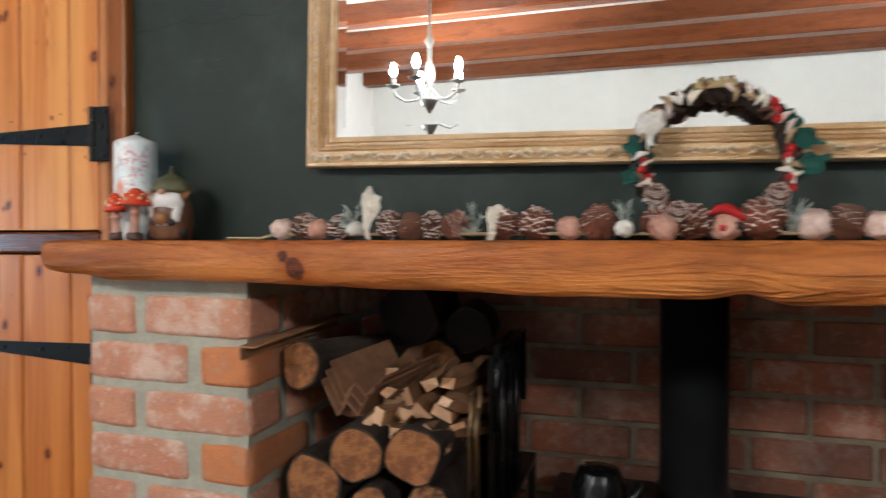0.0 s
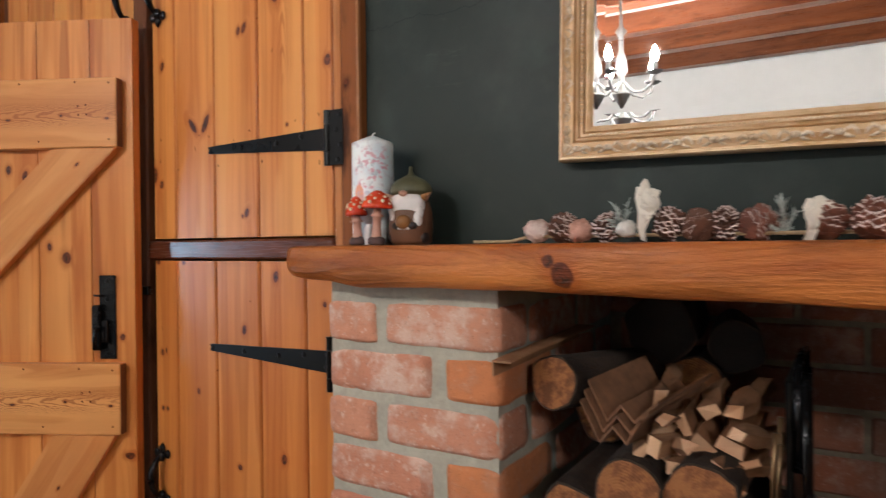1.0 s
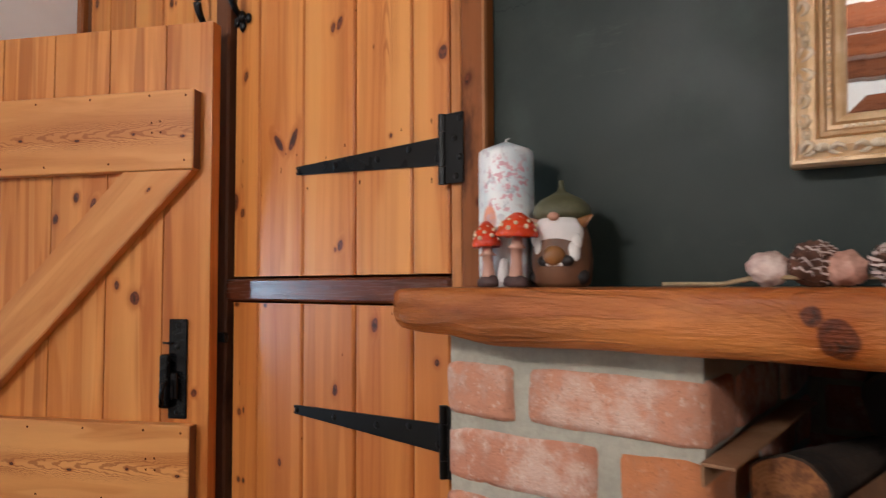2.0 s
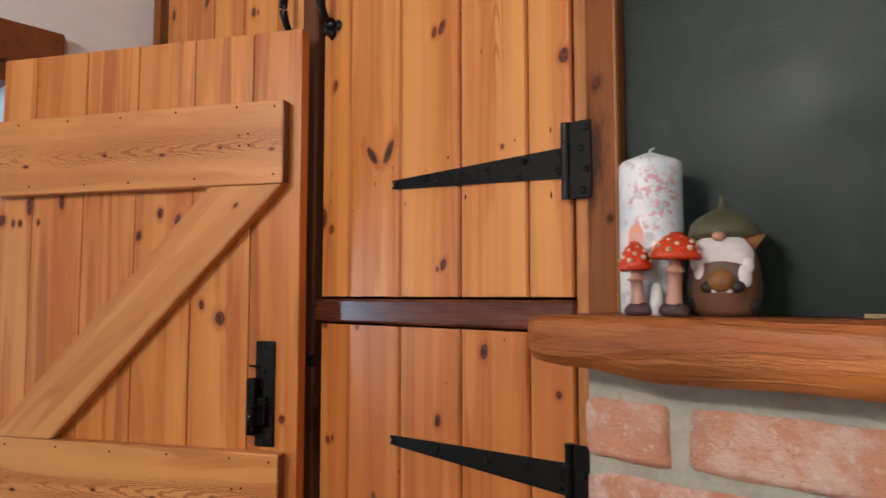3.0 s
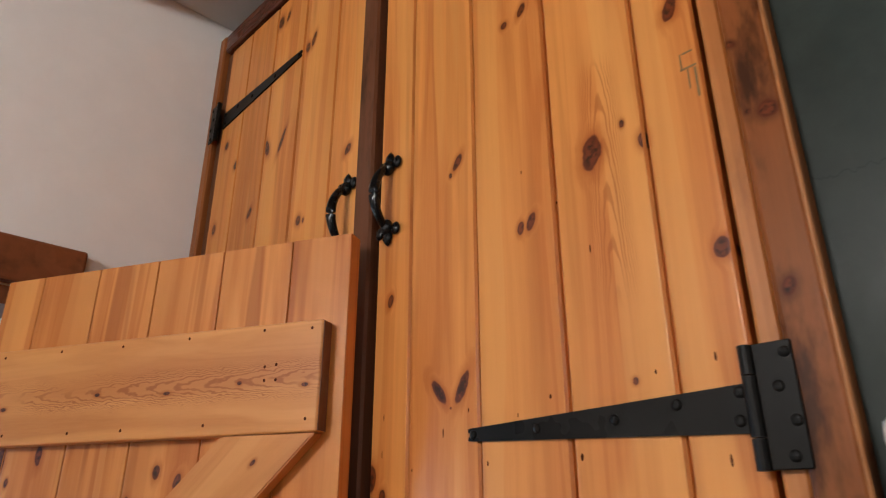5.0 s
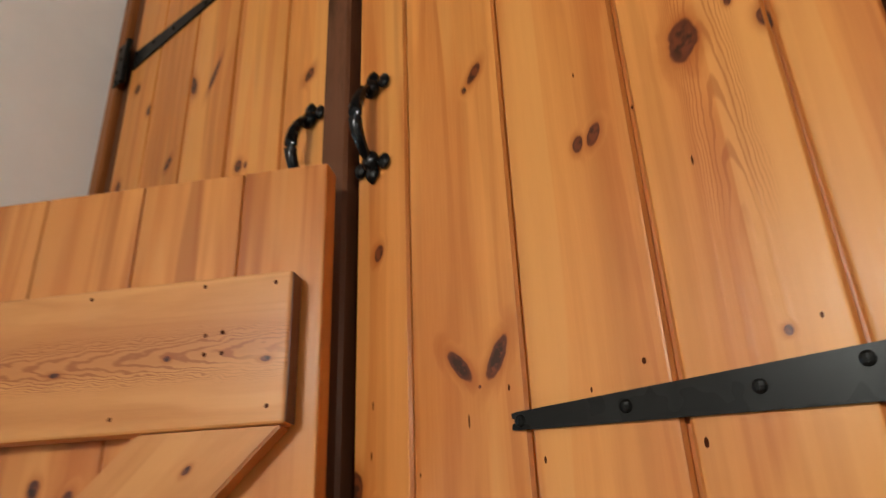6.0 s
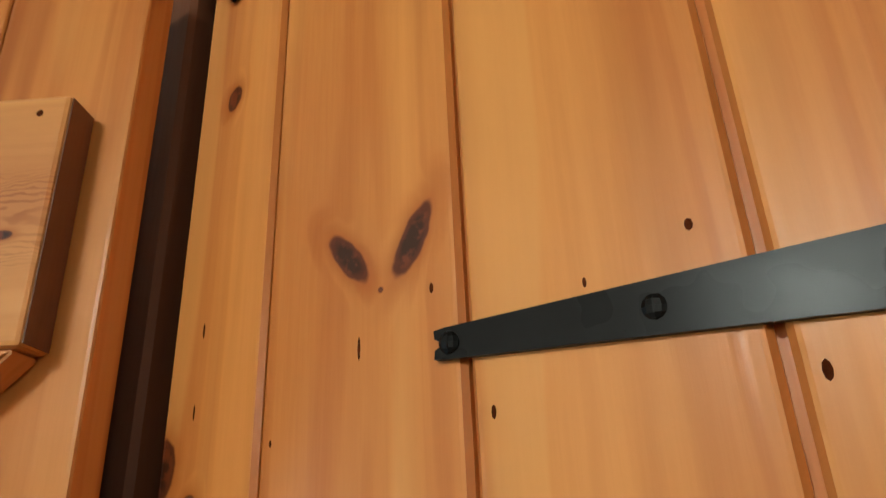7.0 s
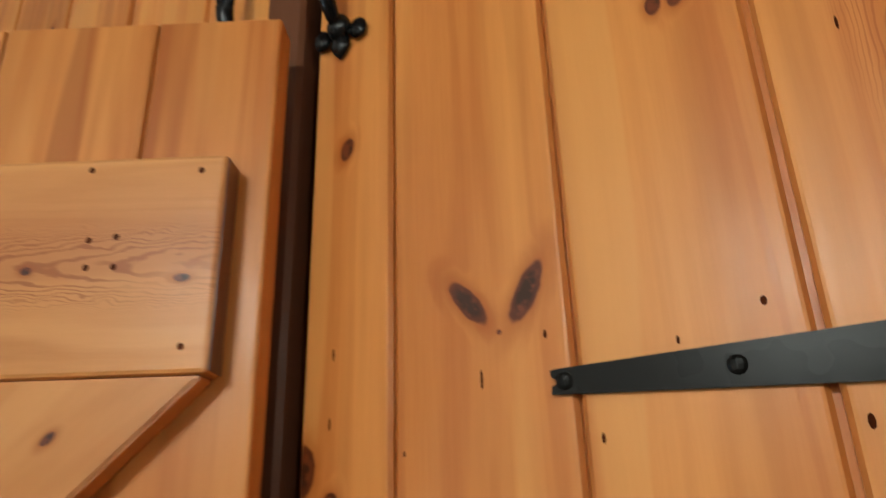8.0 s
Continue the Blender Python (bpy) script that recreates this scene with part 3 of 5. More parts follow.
def pull_handle(door, x, z0, z1):
    """Wrought iron bow handle; each end is a pointed petal between two round lobes."""
    bm = bmesh.new()
    y, n = BY, 16
    path, rad = [], []
    for i in range(n + 1):
        k = i / n
        path.append((x, y - 0.007 - 0.027 * math.sin(math.pi * k) ** 0.65, z0 + 0.028 + (z1 - z0 - 0.056) * k))
        rad.append(0.0056 + 0.0026 * math.sin(math.pi * k))
    sweep(bm, path, rad, 12)
    for zz, s in ((z0, -1), (z1, 1)):
        c = zz - s * 0.026
        ball(bm, (x, y - 0.007, c - s * 0.003), 0.0115, (1, 0.75, 1.1), 12, 8)
        flat = bmesh.new()
        sweep(flat, [(x, y - 0.004, c), (x, y - 0.004, c + s * 0.008), (x, y - 0.004, c + s * 0.015), (x, y - 0.003, c + s * 0.021), (x, y - 0.002, c + s * 0.027)], [0.0045, 0.0085, 0.0098, 0.0065, 0.0008], 12)
        for d in (-1, 1):
            sweep(flat, [(x, y - 0.005, c + s * 0.001), (x + d * 0.012, y - 0.005, c + s * 0.002)], [0.006, 0.004], 8)
            ball(flat, (x + d * 0.0185, y - 0.005, c + s * 0.003), 0.0088, (0.95, 0.9, 1.15), 12, 8)
        for v in flat.verts:
            v.co.y = y - 0.0045 + (v.co.y - y + 0.0045) * 0.55
        tmp = bpy.data.meshes.new("petal")
        flat.to_mesh(tmp)
        flat.free()
        bm.from_mesh(tmp)
        bpy.data.meshes.remove(tmp)
    part("pull_handle", bm, iron_gloss, door, "black wrought iron bow handle", smooth=True)


def nail_holes(door, spots):
    for x, z, w, h in spots:
        part("nail_mark", ball(bmesh.new(), (x, BY, z), 1.0, (w * 0.6, 0.0004, h * 0.8), 8, 4), hole_dark, door)


def plank_cupboard_door(mat, edges, z0, z1, label):
    door = part("door", box(edges[0] + 0.004, edges[-1] - 0.004, BY + 0.0077, BY + 0.03, z0 + 0.004, z1 - 0.004), mat, cupboard, label)
    for i, (a, b) in enumerate(zip(edges, edges[1:])):
        part("board", board_strip(a, b, z0, z1, t=0.0075, right=(0.0008, 0.0012, 0.0032, 0.0018, 0.0)[i]), [mat, groove], door)
    return door


E_R = (-1.524, -1.447, -1.320, -1.191, -1.068, -0.997)
E_L = (-2.144, -2.04, -1.92, -1.795, -1.670, -1.583)
up_r = plank_cupboard_door(pine_up, E_R, 1.431, 2.628, "closed upper plank door")
low_r = plank_cupboard_door(pine_low, E_R, 0.10, 1.382, "closed lower plank door")
up_l = plank_cupboard_door(pine_left, E_L, 1.431, 2.628, "closed upper plank door")
low_l = plank_cupboard_door(pine_low, E_L, 0.10, 1.382, "closed lower plank door")
strap_hinge(up_r, -1.3355, -1.004, 1.616, 1.611, -0.992, -0.960)
strap_hinge(low_r, -1.337, -1.004, 1.199, 1.193, -0.992, -0.960)
strap_hinge(up_l, -1.80, -2.135, 2.432, 2.418, -2.149, -2.177)
strap_hinge(up_l, -1.795, -2.135, 1.634, 1.620, -2.149, -2.177)
pull_handle(up_r, -1.496, 1.905, 2.064)
pull_handle(up_l, -1.607, 1.909, 2.069)
pull_handle(low_r, -1.500, 0.825, 0.972)
nail_holes(up_r, [(-1.216, 1.647, 0.003, 0.0035), (-1.309, 1.583, 0.002, 0.004), (-1.338, 1.646, 0.002, 0.0035), (-1.438, 1.582, 0.0014, 0.0025), (-1.4965, 1.653, 0.0016, 0.006),
                  (-1.181, 1.582, 0.003, 0.005), (-1.3815, 1.623, 0.0016, 0.008), (-1.262, 1.632, 0.0016, 0.003), (-1.498, 1.605, 0.0012, 0.006), (-1.09, 1.655, 0.002, 0.003),
                  (-1.03, 1.66, 0.002, 0.006), (-1.03, 1.57, 0.002, 0.007), (-1.24, 1.93, 0.0015, 0.003), (-1.15, 1.80, 0.0015, 0.006), (-1.19, 1.87, 0.002, 0.003)])
nail_holes(low_r, [(-1.50, 1.23, 0.0012, 0.006), (-1.22, 1.30, 0.0015, 0.003), (-1.11, 1.37, 0.0015, 0.003), (-1.32, 1.15, 0.002, 0.004)])
part("catch", box(-1.545, -1.522, FY - 0.012, FY - 0.0005, 1.305, 1.325, bevel=0.002), iron_gloss, cupboard, "small black catch")
# faint pencilled carpenter's marks on the upper door
bm = bmesh.new()
for x, z, w, h in ((-1.010, 1.985, 0.006, 0.001), (-1.011, 1.966, 0.009, 0.0012), (-1.004, 1.945, 0.0012, 0.018), (-1.018, 1.976, 0.0008, 0.010), (-1.012, 1.952, 0.0008, 0.012)):
    cube(bm, x - w, x + w, BY - 0.0004, BY + 0.0005, z - h, z + h)
part("pencil_mark", bm, simple("pencil_grey", (0.27, 0.17, 0.07), 0.8), up_r, "faint dark carpenter's mark")

# ---- open ledged and braced plank door ----
DOOR = Matrix.Translation((-2.115, 0.669, 0)) @ Matrix.Rotation(math.atan2(0.4466, 0.8947), 4, "Z")
DW = 0.672
plank_door = thing("plank_door", "open ledged and braced pine plank door with a black latch", "door", DOOR)
d_edges = (0.0, 0.084, 0.206, 0.326, 0.4505, 0.573, DW)
TOP = 1.915
for a, b in zip(d_edges, d_edges[1:]):
    part("board", board_strip(a, b, 0.015, TOP, y=0.0, t=0.028, v=0.0015), [pine_door, groove], plank_door)


# end grain tone, made darker still for the side turned from the lamp
end_grain = wood("shaded_end_grain", (0.20, 0.075, 0.03), (0.09, 0.03, 0.014), redder=(0.14, 0.045, 0.02), stain=0.4)


def ledge(z0, z1, x0=0.012, x1=0.648):
    cx, cz = (x0 + x1) / 2, (z0 + z1) / 2
    bm = box(x0 - cx, x1 - cx, -0.025, -0.0005, z0 - cz, z1 - cz, bevel=0.003, seg=2)
    lg = part("ledge", bm, pine_flame, plank_door, "horizontal pine ledge with nail heads", m=Matrix.Translation((cx, 0, cz)))
    spots = [(dx, -0.025, dz) for dx, dz in ((0.301, 0.0635), (0.225, 0.0665), (0.098, 0.0655), (-0.023, 0.0635), (-0.144, 0.0655), (-0.262, 0.064), (0.300, -0.0585), (0.141, -0.0605), (-0.001, -0.0615),
                                             (-0.100, -0.0615), (-0.230, -0.060), (0.231, 0.0145), (0.249, 0.0165), (0.232, -0.0045), (0.250, -0.0045))]
    part("end_grain", box(x1 - cx, x1 - cx + 0.0008, -0.0235, -0.002, z0 - cz + 0.002, z1 - cz - 0.002), end_grain, lg, "end grain, darkened as the unlit side")
    for c in spots:
        part("nail_head", ball(bmesh.new(), c, 0.0024, (1, 0.2, 1), 6, 4), hole_dark, lg)


ledge(1.630, 1.781)
ledge(1.006, 1.161)
ledge(0.14, 0.29)


def brace(xa, za, xb, zb, wide):
    """A slanting board: its upper edge runs from (xa, za) to (xb, zb); cut level at both ends."""
    L, ang = math.hypot(xb - xa, zb - za), math.atan2(zb - za, xb - xa)
    c = ((xa + xb + wide) / 2, 0, (za + zb) / 2)
    bm = bmesh.new()
    out = [(xa - c[0], za - c[2]), (xa + wide - c[0], za - c[2]), (xb + wide - c[0], zb - c[2]), (xb - c[0], zb - c[2])]
    rot = Matrix.Rotation(ang, 3, "Y")
    f0, f1 = [], []
    for a, b in out:
        p = rot @ Vector((a, 0, b))
        f0.append(bm.verts.new((p.x, -0.024, p.z)))
        f1.append(bm.verts.new((p.x, -0.0006, p.z)))
    bm.faces.new(f0)
    bm.faces.new(f1[::-1])
    for i in range(4):
        bm.faces.new((f0[i], f0[(i + 1) % 4], f1[(i + 1) % 4], f1[i]))
    bmesh.ops.bevel(bm, geom=list(bm.edges), offset=0.002, segments=2, affect="EDGES", clamp_overlap=True)
    part("brace", bm, pine_ledge, plank_door, "slanting pine brace", m=Matrix.Translation(c) @ Matrix.Rotation(-ang, 4, "Y"))


brace(0.028, 1.162, 0.500, 1.629, 0.145)
brace(0.028, 0.291, 0.490, 1.005, 0.145)
# black rim latch
latch = part("latch", box(0.590, 0.628, -0.004, 0.0, 1.168, 1.352, bevel=0.0015), iron_gloss, plank_door, "black iron rim latch")
bm = box(0.580, 0.600, -0.020, -0.004, 1.188, 1.288, bevel=0.006, seg=3)
cube(bm, 0.599, 0.615, -0.015, -0.004, 1.205, 1.255, bevel=0.004, seg=2)
part("latch_case", bm, iron_gloss, latch, "black latch casing")
bm = sweep(bmesh.new(), [(0.600, -0.024, 1.235), (0.600, -0.034, 1.235), (0.598, -0.036, 1.215), (0.597, -0.034, 1.195)], 0.005, 8)
tube(bm, (0.580, -0.006, 1.308), (0.60, -0.006, 1.307), 0.0022)
part("lever", bm, iron_gloss, latch, "black lever handle", smooth=True)
bm = bmesh.new()
for zz in (1.34, 1.30, 1.18):
    ball(bm, (0.609, -0.004, zz), 0.005, (1, 0.5, 1), 10, 6)
part("screw", bm, iron, latch)
for zz in (0.25, 1.08, 1.72):
    bm = tube(bmesh.new(), (0.005, 0.036, zz - 0.04), (0.005, 0.036, zz + 0.04), 0.007)
    cube(bm, -0.02, 0.003, 0.034, 0.065, zz - 0.04, zz + 0.04)
    part("hinge", bm, iron, plank_door, "black butt hinge")

# ---- chandelier ----
glass_white = simple("milky_glass", (0.28, 0.28, 0.27), 0.15, 0, 0.05, 40)
pewter = simple("grey_metal_cup", (0.20, 0.19, 0.18), 0.35, 0.8, 0.1, 60)
m_bulb, nt, b = material("lit_bulb")
put(nt, b, "Base Color", (1.0, 0.9, 0.75))
put(nt, b, "Emission Color", (1.0, 0.92, 0.825))
put(nt, b, "Emission Strength", 1000.0)
chandelier = thing("chandelier", "white glass candle chandelier with lit bulbs hanging from the ceiling", "chandelier", group="chandeliers", m=Matrix.Translation(LAMP) @ Matrix.Scale(LAMP_SIZE, 4))
bm = lathe(bmesh.new(), [(0.004, -0.15), (0.010, -0.14), (0.03, -0.105), (0.032, -0.10), (0.012, -0.09), (0.010, -0.04), (0.022, -0.02), (0.018, 0.02), (0.008, 0.05), (0.008, 0.10), (0.02, 0.12), (0.006, 0.14), (0.004, (CEIL - LAMP[2]) / LAMP_SIZE - 0.002)], sides=16)
part("stem", bm, pewter, chandelier, smooth=True)
bm = lathe(bmesh.new(), [(0.05, (CEIL - LAMP[2]) / LAMP_SIZE - 0.03), (0.055, (CEIL - LAMP[2]) / LAMP_SIZE - 0.001)], sides=20)
part("ceiling_rose", bm, pewter, chandelier)
for i in range(5):
    a = radians(20 + 72 * i)
    c, s = math.cos(a), math.sin(a)
    pts = [(c * r, s * r, z) for r, z in ((0.012, -0.06), (0.05, -0.10), (0.09, -0.105), (0.125, -0.085), (0.135, -0.055))]
    arm = part("arm", sweep(bmesh.new(), pts, 0.005, 8), glass_white, chandelier, "white glass arm", smooth=True)
    part("drip_cup", lathe(bmesh.new(), [(0.006, -0.058), (0.028, -0.048), (0.028, -0.045), (0.008, -0.042)], (c * 0.135, s * 0.135, 0), 16), pewter, arm)
    part("candle_tube", lathe(bmesh.new(), [(0.009, -0.043), (0.009, -0.012)], (c * 0.135, s * 0.135, 0), 12), glass_white, arm)
    part("bulb", lathe(bmesh.new(), [(0.006, -0.012), (0.0122, 0.004), (0.0115, 0.015), (0.0045, 0.034), (0.001, 0.040)], (c * 0.135, s * 0.135, 0), 14), m_bulb, arm, "lit candle bulb", smooth=True)
# second chandelier, unseen, added to brighten the right of the fireplace
copy_thing(chandelier, Matrix.Translation((1.6, LAMP[1], LAMP[2])))

# ---- fireplace ----
COURSE, BH, TOPZ = 0.0797, 0.0685, 1.3195
PIER0, PIER1, PIER_Y, FIRE_Y = -0.931, -0.609, 0.930, 1.475
random.seed(7)


def brick_mesh(lx, ly, seed, fine=True):
    bm = box(-lx / 2, lx / 2, -ly / 2, ly / 2, -BH / 2, BH / 2)
    if fine:
        bmesh.ops.subdivide_edges(bm, edges=list(bm.edges), cuts=6, use_grid_fill=True)
        for v in bm.verts:      # worn, rounded arrises
            d = sorted((lx / 2 - abs(v.co.x), ly / 2 - abs(v.co.y), BH / 2 - abs(v.co.z)))
            if d[1] < 0.001:
                k = 0.0022 if d[2] > 0.001 else 0.004
                v.co -= Vector([math.copysign(k, c) if h - abs(c) < 0.001 else 0 for c, h in zip(v.co, (lx / 2, ly / 2, BH / 2))])
        rough_up(bm, 0.0028, 22, seed)
        rough_up(bm, 0.0012, 75, seed + 3)
    else:
        bmesh.ops.bevel(bm, geom=list(bm.edges), offset=0.004, segments=1, affect="EDGES")
        rough_up(bm, 0.003, 15, seed)
    return bm


def pier(x0, x1, name, mirrored):
    core = structure(name, box(x0 + 0.0045, x1 - 0.0045, PIER_Y + 0.0045, FIRE_Y + 0.12, 0, 1.351), mortar, "red brick fireplace pier with pale mortar joints", "brick pier")
    meshes = {}

    def lay(kind, lx, ly, cx, cy, cz, orange=False):
        key = (kind, random.randrange(4))
        if key not in meshes:
            meshes[key] = link_mesh("brick", brick_mesh(lx, ly, key[1] * 2.3 + lx * 40 + ly * 90), clay, True)
        me = meshes[key]
        if orange:
            okey = ("o", kind)
            if okey not in meshes:
                meshes[okey] = link_mesh("brick", brick_mesh(lx, ly, 5.1), clay_orange, True)
            me = meshes[okey]
        part("brick", me, None, core, m=pose(cx + random.uniform(-0.0015, 0.0015), cy + random.uniform(-0.0015, 0.0015), cz, random.uniform(-0.6, 0.6), random.uniform(-0.6, 0.6), random.uniform(-0.6, 0.6)))

    inner, sgn = (x1, -1) if not mirrored else (x0, 1)      # the face towards the fire
    outer = x0 if not mirrored else x1
    for r in range(16):
        z = TOPZ - BH / 2 - COURSE * r
        if r % 2 == 0:      # stretcher at the inner corner, header outside
            lay("s", 0.205, 0.100, inner + sgn * 0.1025, PIER_Y + 0.05, z)
            lay("h", 0.100, 0.205, outer - sgn * 0.050, PIER_Y + 0.1025, z)
            lay("t", 0.100, 0.212, inner + sgn * 0.050, PIER_Y + 0.114 + 0.106, z)
            lay("t", 0.100, 0.200, inner + sgn * 0.050, PIER_Y + 0.340 + 0.100, z)
        else:
            lay("t", 0.094, 0.205, inner + sgn * 0.047, PIER_Y + 0.1025, z, r in (1, 3))
            lay("s", 0.204, 0.100, outer - sgn * 0.102, PIER_Y + 0.05, z)
            lay("t", 0.100, 0.212, inner + sgn * 0.050, PIER_Y + 0.219 + 0.106, z)
            lay("h", 0.100, 0.100, inner + sgn * 0.050, PIER_Y + 0.445 + 0.050, z)
    return core


pier(PIER0, PIER1, "wall_pier", False)
pier(0.85, 1.172, "wall_pier_east", True)
back = structure("wall_fireback", box(PIER1 - 0.02, 0.87, FIRE_Y + 0.008, FIRE_Y + 0.13, 0, 1.45), soot_mortar, "sooty red brick fireback of the hearth", "brick wall")
soot_meshes = [link_mesh("brick", brick_mesh(0.212, 0.06, 3.3 * i, False), clay_soot) for i in range(4)]
for r in range(16):
    z = TOPZ + 0.013 - BH / 2 - COURSE * r
    x = PIER1 + (0.02 if r % 2 else -0.09)
    while x < 0.84:
        if x + 0.212 > PIER1 + 0.02:
            part("brick", random.choice(soot_meshes), None, back, m=pose(x + 0.106, FIRE_Y + 0.03 + random.uniform(-0.002, 0.002), z, 0, random.uniform(-0.7, 0.7), random.uniform(-0.5, 0.5)))
        x += 0.2245
structure("hearth", box(PIER1 - 0.01, 0.86, 0.62, FIRE_Y + 0.01, 0, 0.06, bevel=0.006), simple("slate_hearth", (0.05, 0.05, 0.055), 0.5, 0, 0.2, 25, 0.001), "dark slate hearth slab", "hearth")


# ---- mantel beam ----
def mantel():
    bm = bmesh.new()
    rows, x, end = [], -0.963, 1.20
    n = 150
    for i in range(n + 1):
        x = -0.963 + (end + 0.963) * i / n
        w = noise.noise((x * 3.1, 4.2, 0)) * 0.55 + noise.noise((x * 9.0, 1.2, 0)) * 0.3
        zb = 1.3385 + 0.0085 * min(1, max(0, (-0.1 - x) / 0.6)) + 0.009 * min(1, max(0, (-0.83 - x) / 0.06)) + 0.014 * w - 0.004 * min(1, max(0, x / 0.2))
        zb += 0.012 * math.exp(-((x - 0.115) / 0.03) ** 2)           # a bite out of the lower edge
        yf = 0.862 + 0.005 * noise.noise((x * 5, 9.1, 0))
        zt = 1.4115
        chip = 0.003 + 0.020 * max(0, noise.noise((x * 4, 2.7, 5)))    # waney upper arris
        e = (0.005, 0.0015)[i] if i < 2 else ((0.005, 0.0015)[n - i] if n - i < 2 else 0.0)
        yb = 1.0105 if x < -0.90 else WALL_Y - 0.001
        prof = [(yb, zb + 0.004 + e), (yf + 0.05, zb + 0.003 + e), (yf + 0.030 + e, zb + e * 0.5), (yf + 0.014 + e, zb + 0.003 + e * 0.5), (yf + 0.005 + e, zb + 0.013),
                (yf + e + 0.009 * noise.noise((x * 7, 3, 1)), zb + 0.025), (yf + e + 0.006 * noise.noise((x * 8, 7, 1)), zt - 0.03), (yf + 0.0005 + e, zt - 0.008 - chip), (yf + 0.002 + chip * 0.5 + e, zt - 0.003 - chip * 0.4 - e * 0.3),
                (yf + 0.006 + chip + e, zt - 0.0004 - e * 0.4), (yf + 0.05, zt - e * 0.4), (yb, zt - e * 0.4)]
        xx = x
        rows.append([bm.verts.new((xx, y, z)) for y, z in prof])
    k = len(rows[0])
    for a, c in zip(rows, rows[1:]):
        for j in range(k):
            bm.faces.new((a[j], a[(j + 1) % k], c[(j + 1) % k], c[j]))
    bm.faces.new(rows[0][::-1])
    bm.faces.new(rows[-1])
    return bm


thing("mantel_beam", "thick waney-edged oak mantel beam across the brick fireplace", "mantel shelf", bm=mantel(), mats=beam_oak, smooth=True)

# ---- gilt mirror ----
gold = simple("worn_gilding", (0.83, 0.61, 0.38), 0.42, 0.12, 0.18, 45, 0.0008, (0.56, 0.34, 0.15))
gold_pale = simple("rubbed_pale_gilding", (0.84, 0.72, 0.56), 0.45, 0.15, 0.15, 60, 0.001, (0.50, 0.32, 0.15))
m_glass, nt, b = material("silvered_glass")
put(nt, b, "Base Color", (0.97, 0.97, 0.96))
put(nt, b, "Metallic", 1.0)
put(nt, b, "Roughness", ramp(nt, noise_tex(nt, nd(nt, "TexCoord").outputs["Object"], 6, 3), 0.3, 0.8, 0.004, 0.02))
MW, MH, FW = 1.30, 0.86, 0.050
mirror = thing("wall_mirror", "large wall mirror in an ornate carved gilt frame", "mirror", Matrix.Translation((-0.543, WALL_Y - 0.012, 1.532)) @ Matrix.Rotation(radians(1.1), 4, "Y"))
gb = bmesh.new()
rings = [[gb.verts.new((x, y, z)) for x, z in ((a, a), (MW - a, a), (MW - a, MH - a), (a, MH - a))] for a, y in ((FW - 0.004, -0.006), (FW - 0.004, -0.0145), (FW + 0.016, -0.0140))]
for lo, hi in zip(rings, rings[1:]):
    for i in range(4):
        gb.faces.new((lo[i], lo[(i + 1) % 4], hi[(i + 1) % 4], hi[i]))
gb.faces.new(rings[2])
gb.faces.new(rings[0][::-1])
part("mirror_glass", gb, m_glass, mirror, "silvered mirror glass")
part("back_board", box(0.02, MW - 0.02, 0.0, 0.0115, 0.02, MH - 0.02), joist_wood, mirror)
FPROF = [(0.0, 0.0), (0.0, -0.020), (0.003, -0.026), (0.007, -0.026), (0.009, -0.022), (0.014, -0.024), (0.022, -0.029), (0.030, -0.030), (0.0335, -0.022), (0.035, -0.027), (0.039, -0.029), (0.0405, -0.0215),
         (0.042, -0.025), (0.047, -0.025), (0.0485, -0.019), (0.051, -0.0235), (0.056, -0.021), (0.060, -0.018), (0.062, -0.0145), (0.062, 0.0)]
FPROF = [(a * FW / 0.062, y) for a, y in FPROF]


def frame_side(length, m):
    """One mitred side of the frame along x, its outer edge at z = 0, with carved scrolls and a row of beads."""
    bm = bmesh.new()
    lo, hi = [bm.verts.new((a, y, a)) for a, y in FPROF], [bm.verts.new((length - a, y, a)) for a, y in FPROF]
    n = len(FPROF)
    for i in range(n):
        bm.faces.new((lo[i], lo[(i + 1) % n], hi[(i + 1) % n], hi[i]))
    bm.faces.new(lo[::-1])
    bm.faces.new(hi)
    side = part("frame_side", bm, gold, mirror, "carved gilt frame side", m=m)
    bm = bmesh.new()
    x, k = 0.03, 0
    while x < length - 0.03:
        s = 1 if k % 2 else -1
        ball(bm, (x, -0.0285, 0.017), 0.0056, (1.25, 0.55, 0.8), 10, 6)
        ball(bm, (x, -0.031, 0.017), 0.003, (1, 0.7, 1), 8, 5)
        for d in (-1, 1):
            sweep(bm, [(x + d * 0.007, -0.028, 0.017 + s * d * 0.002), (x + d * 0.013, -0.029, 0.021 + s * d * 0.002), (x + d * 0.018, -0.0285, 0.017), (x + d * 0.020, -0.027, 0.012)], [0.0026, 0.003, 0.0022, 0.0008], 6)
            sweep(bm, [(x + d * 0.006, -0.028, 0.0135), (x + d * 0.011, -0.0275, 0.0105), (x + d * 0.016, -0.026, 0.010)], [0.0022, 0.0022, 0.0006], 6)
        x += 0.047
        k += 1
    part("carving", bm, gold_pale, side, "rubbed scroll and flower carving", smooth=True)
    bm = bmesh.new()
    x = 0.05
    while x < length - 0.05:
        ball(bm, (x, -0.0255, 0.036), 0.0019, (1.25, 1, 1), 6, 4)
        x += 0.006
    part("bead_moulding", bm, gold_pale, side, "fine bead moulding", smooth=True)


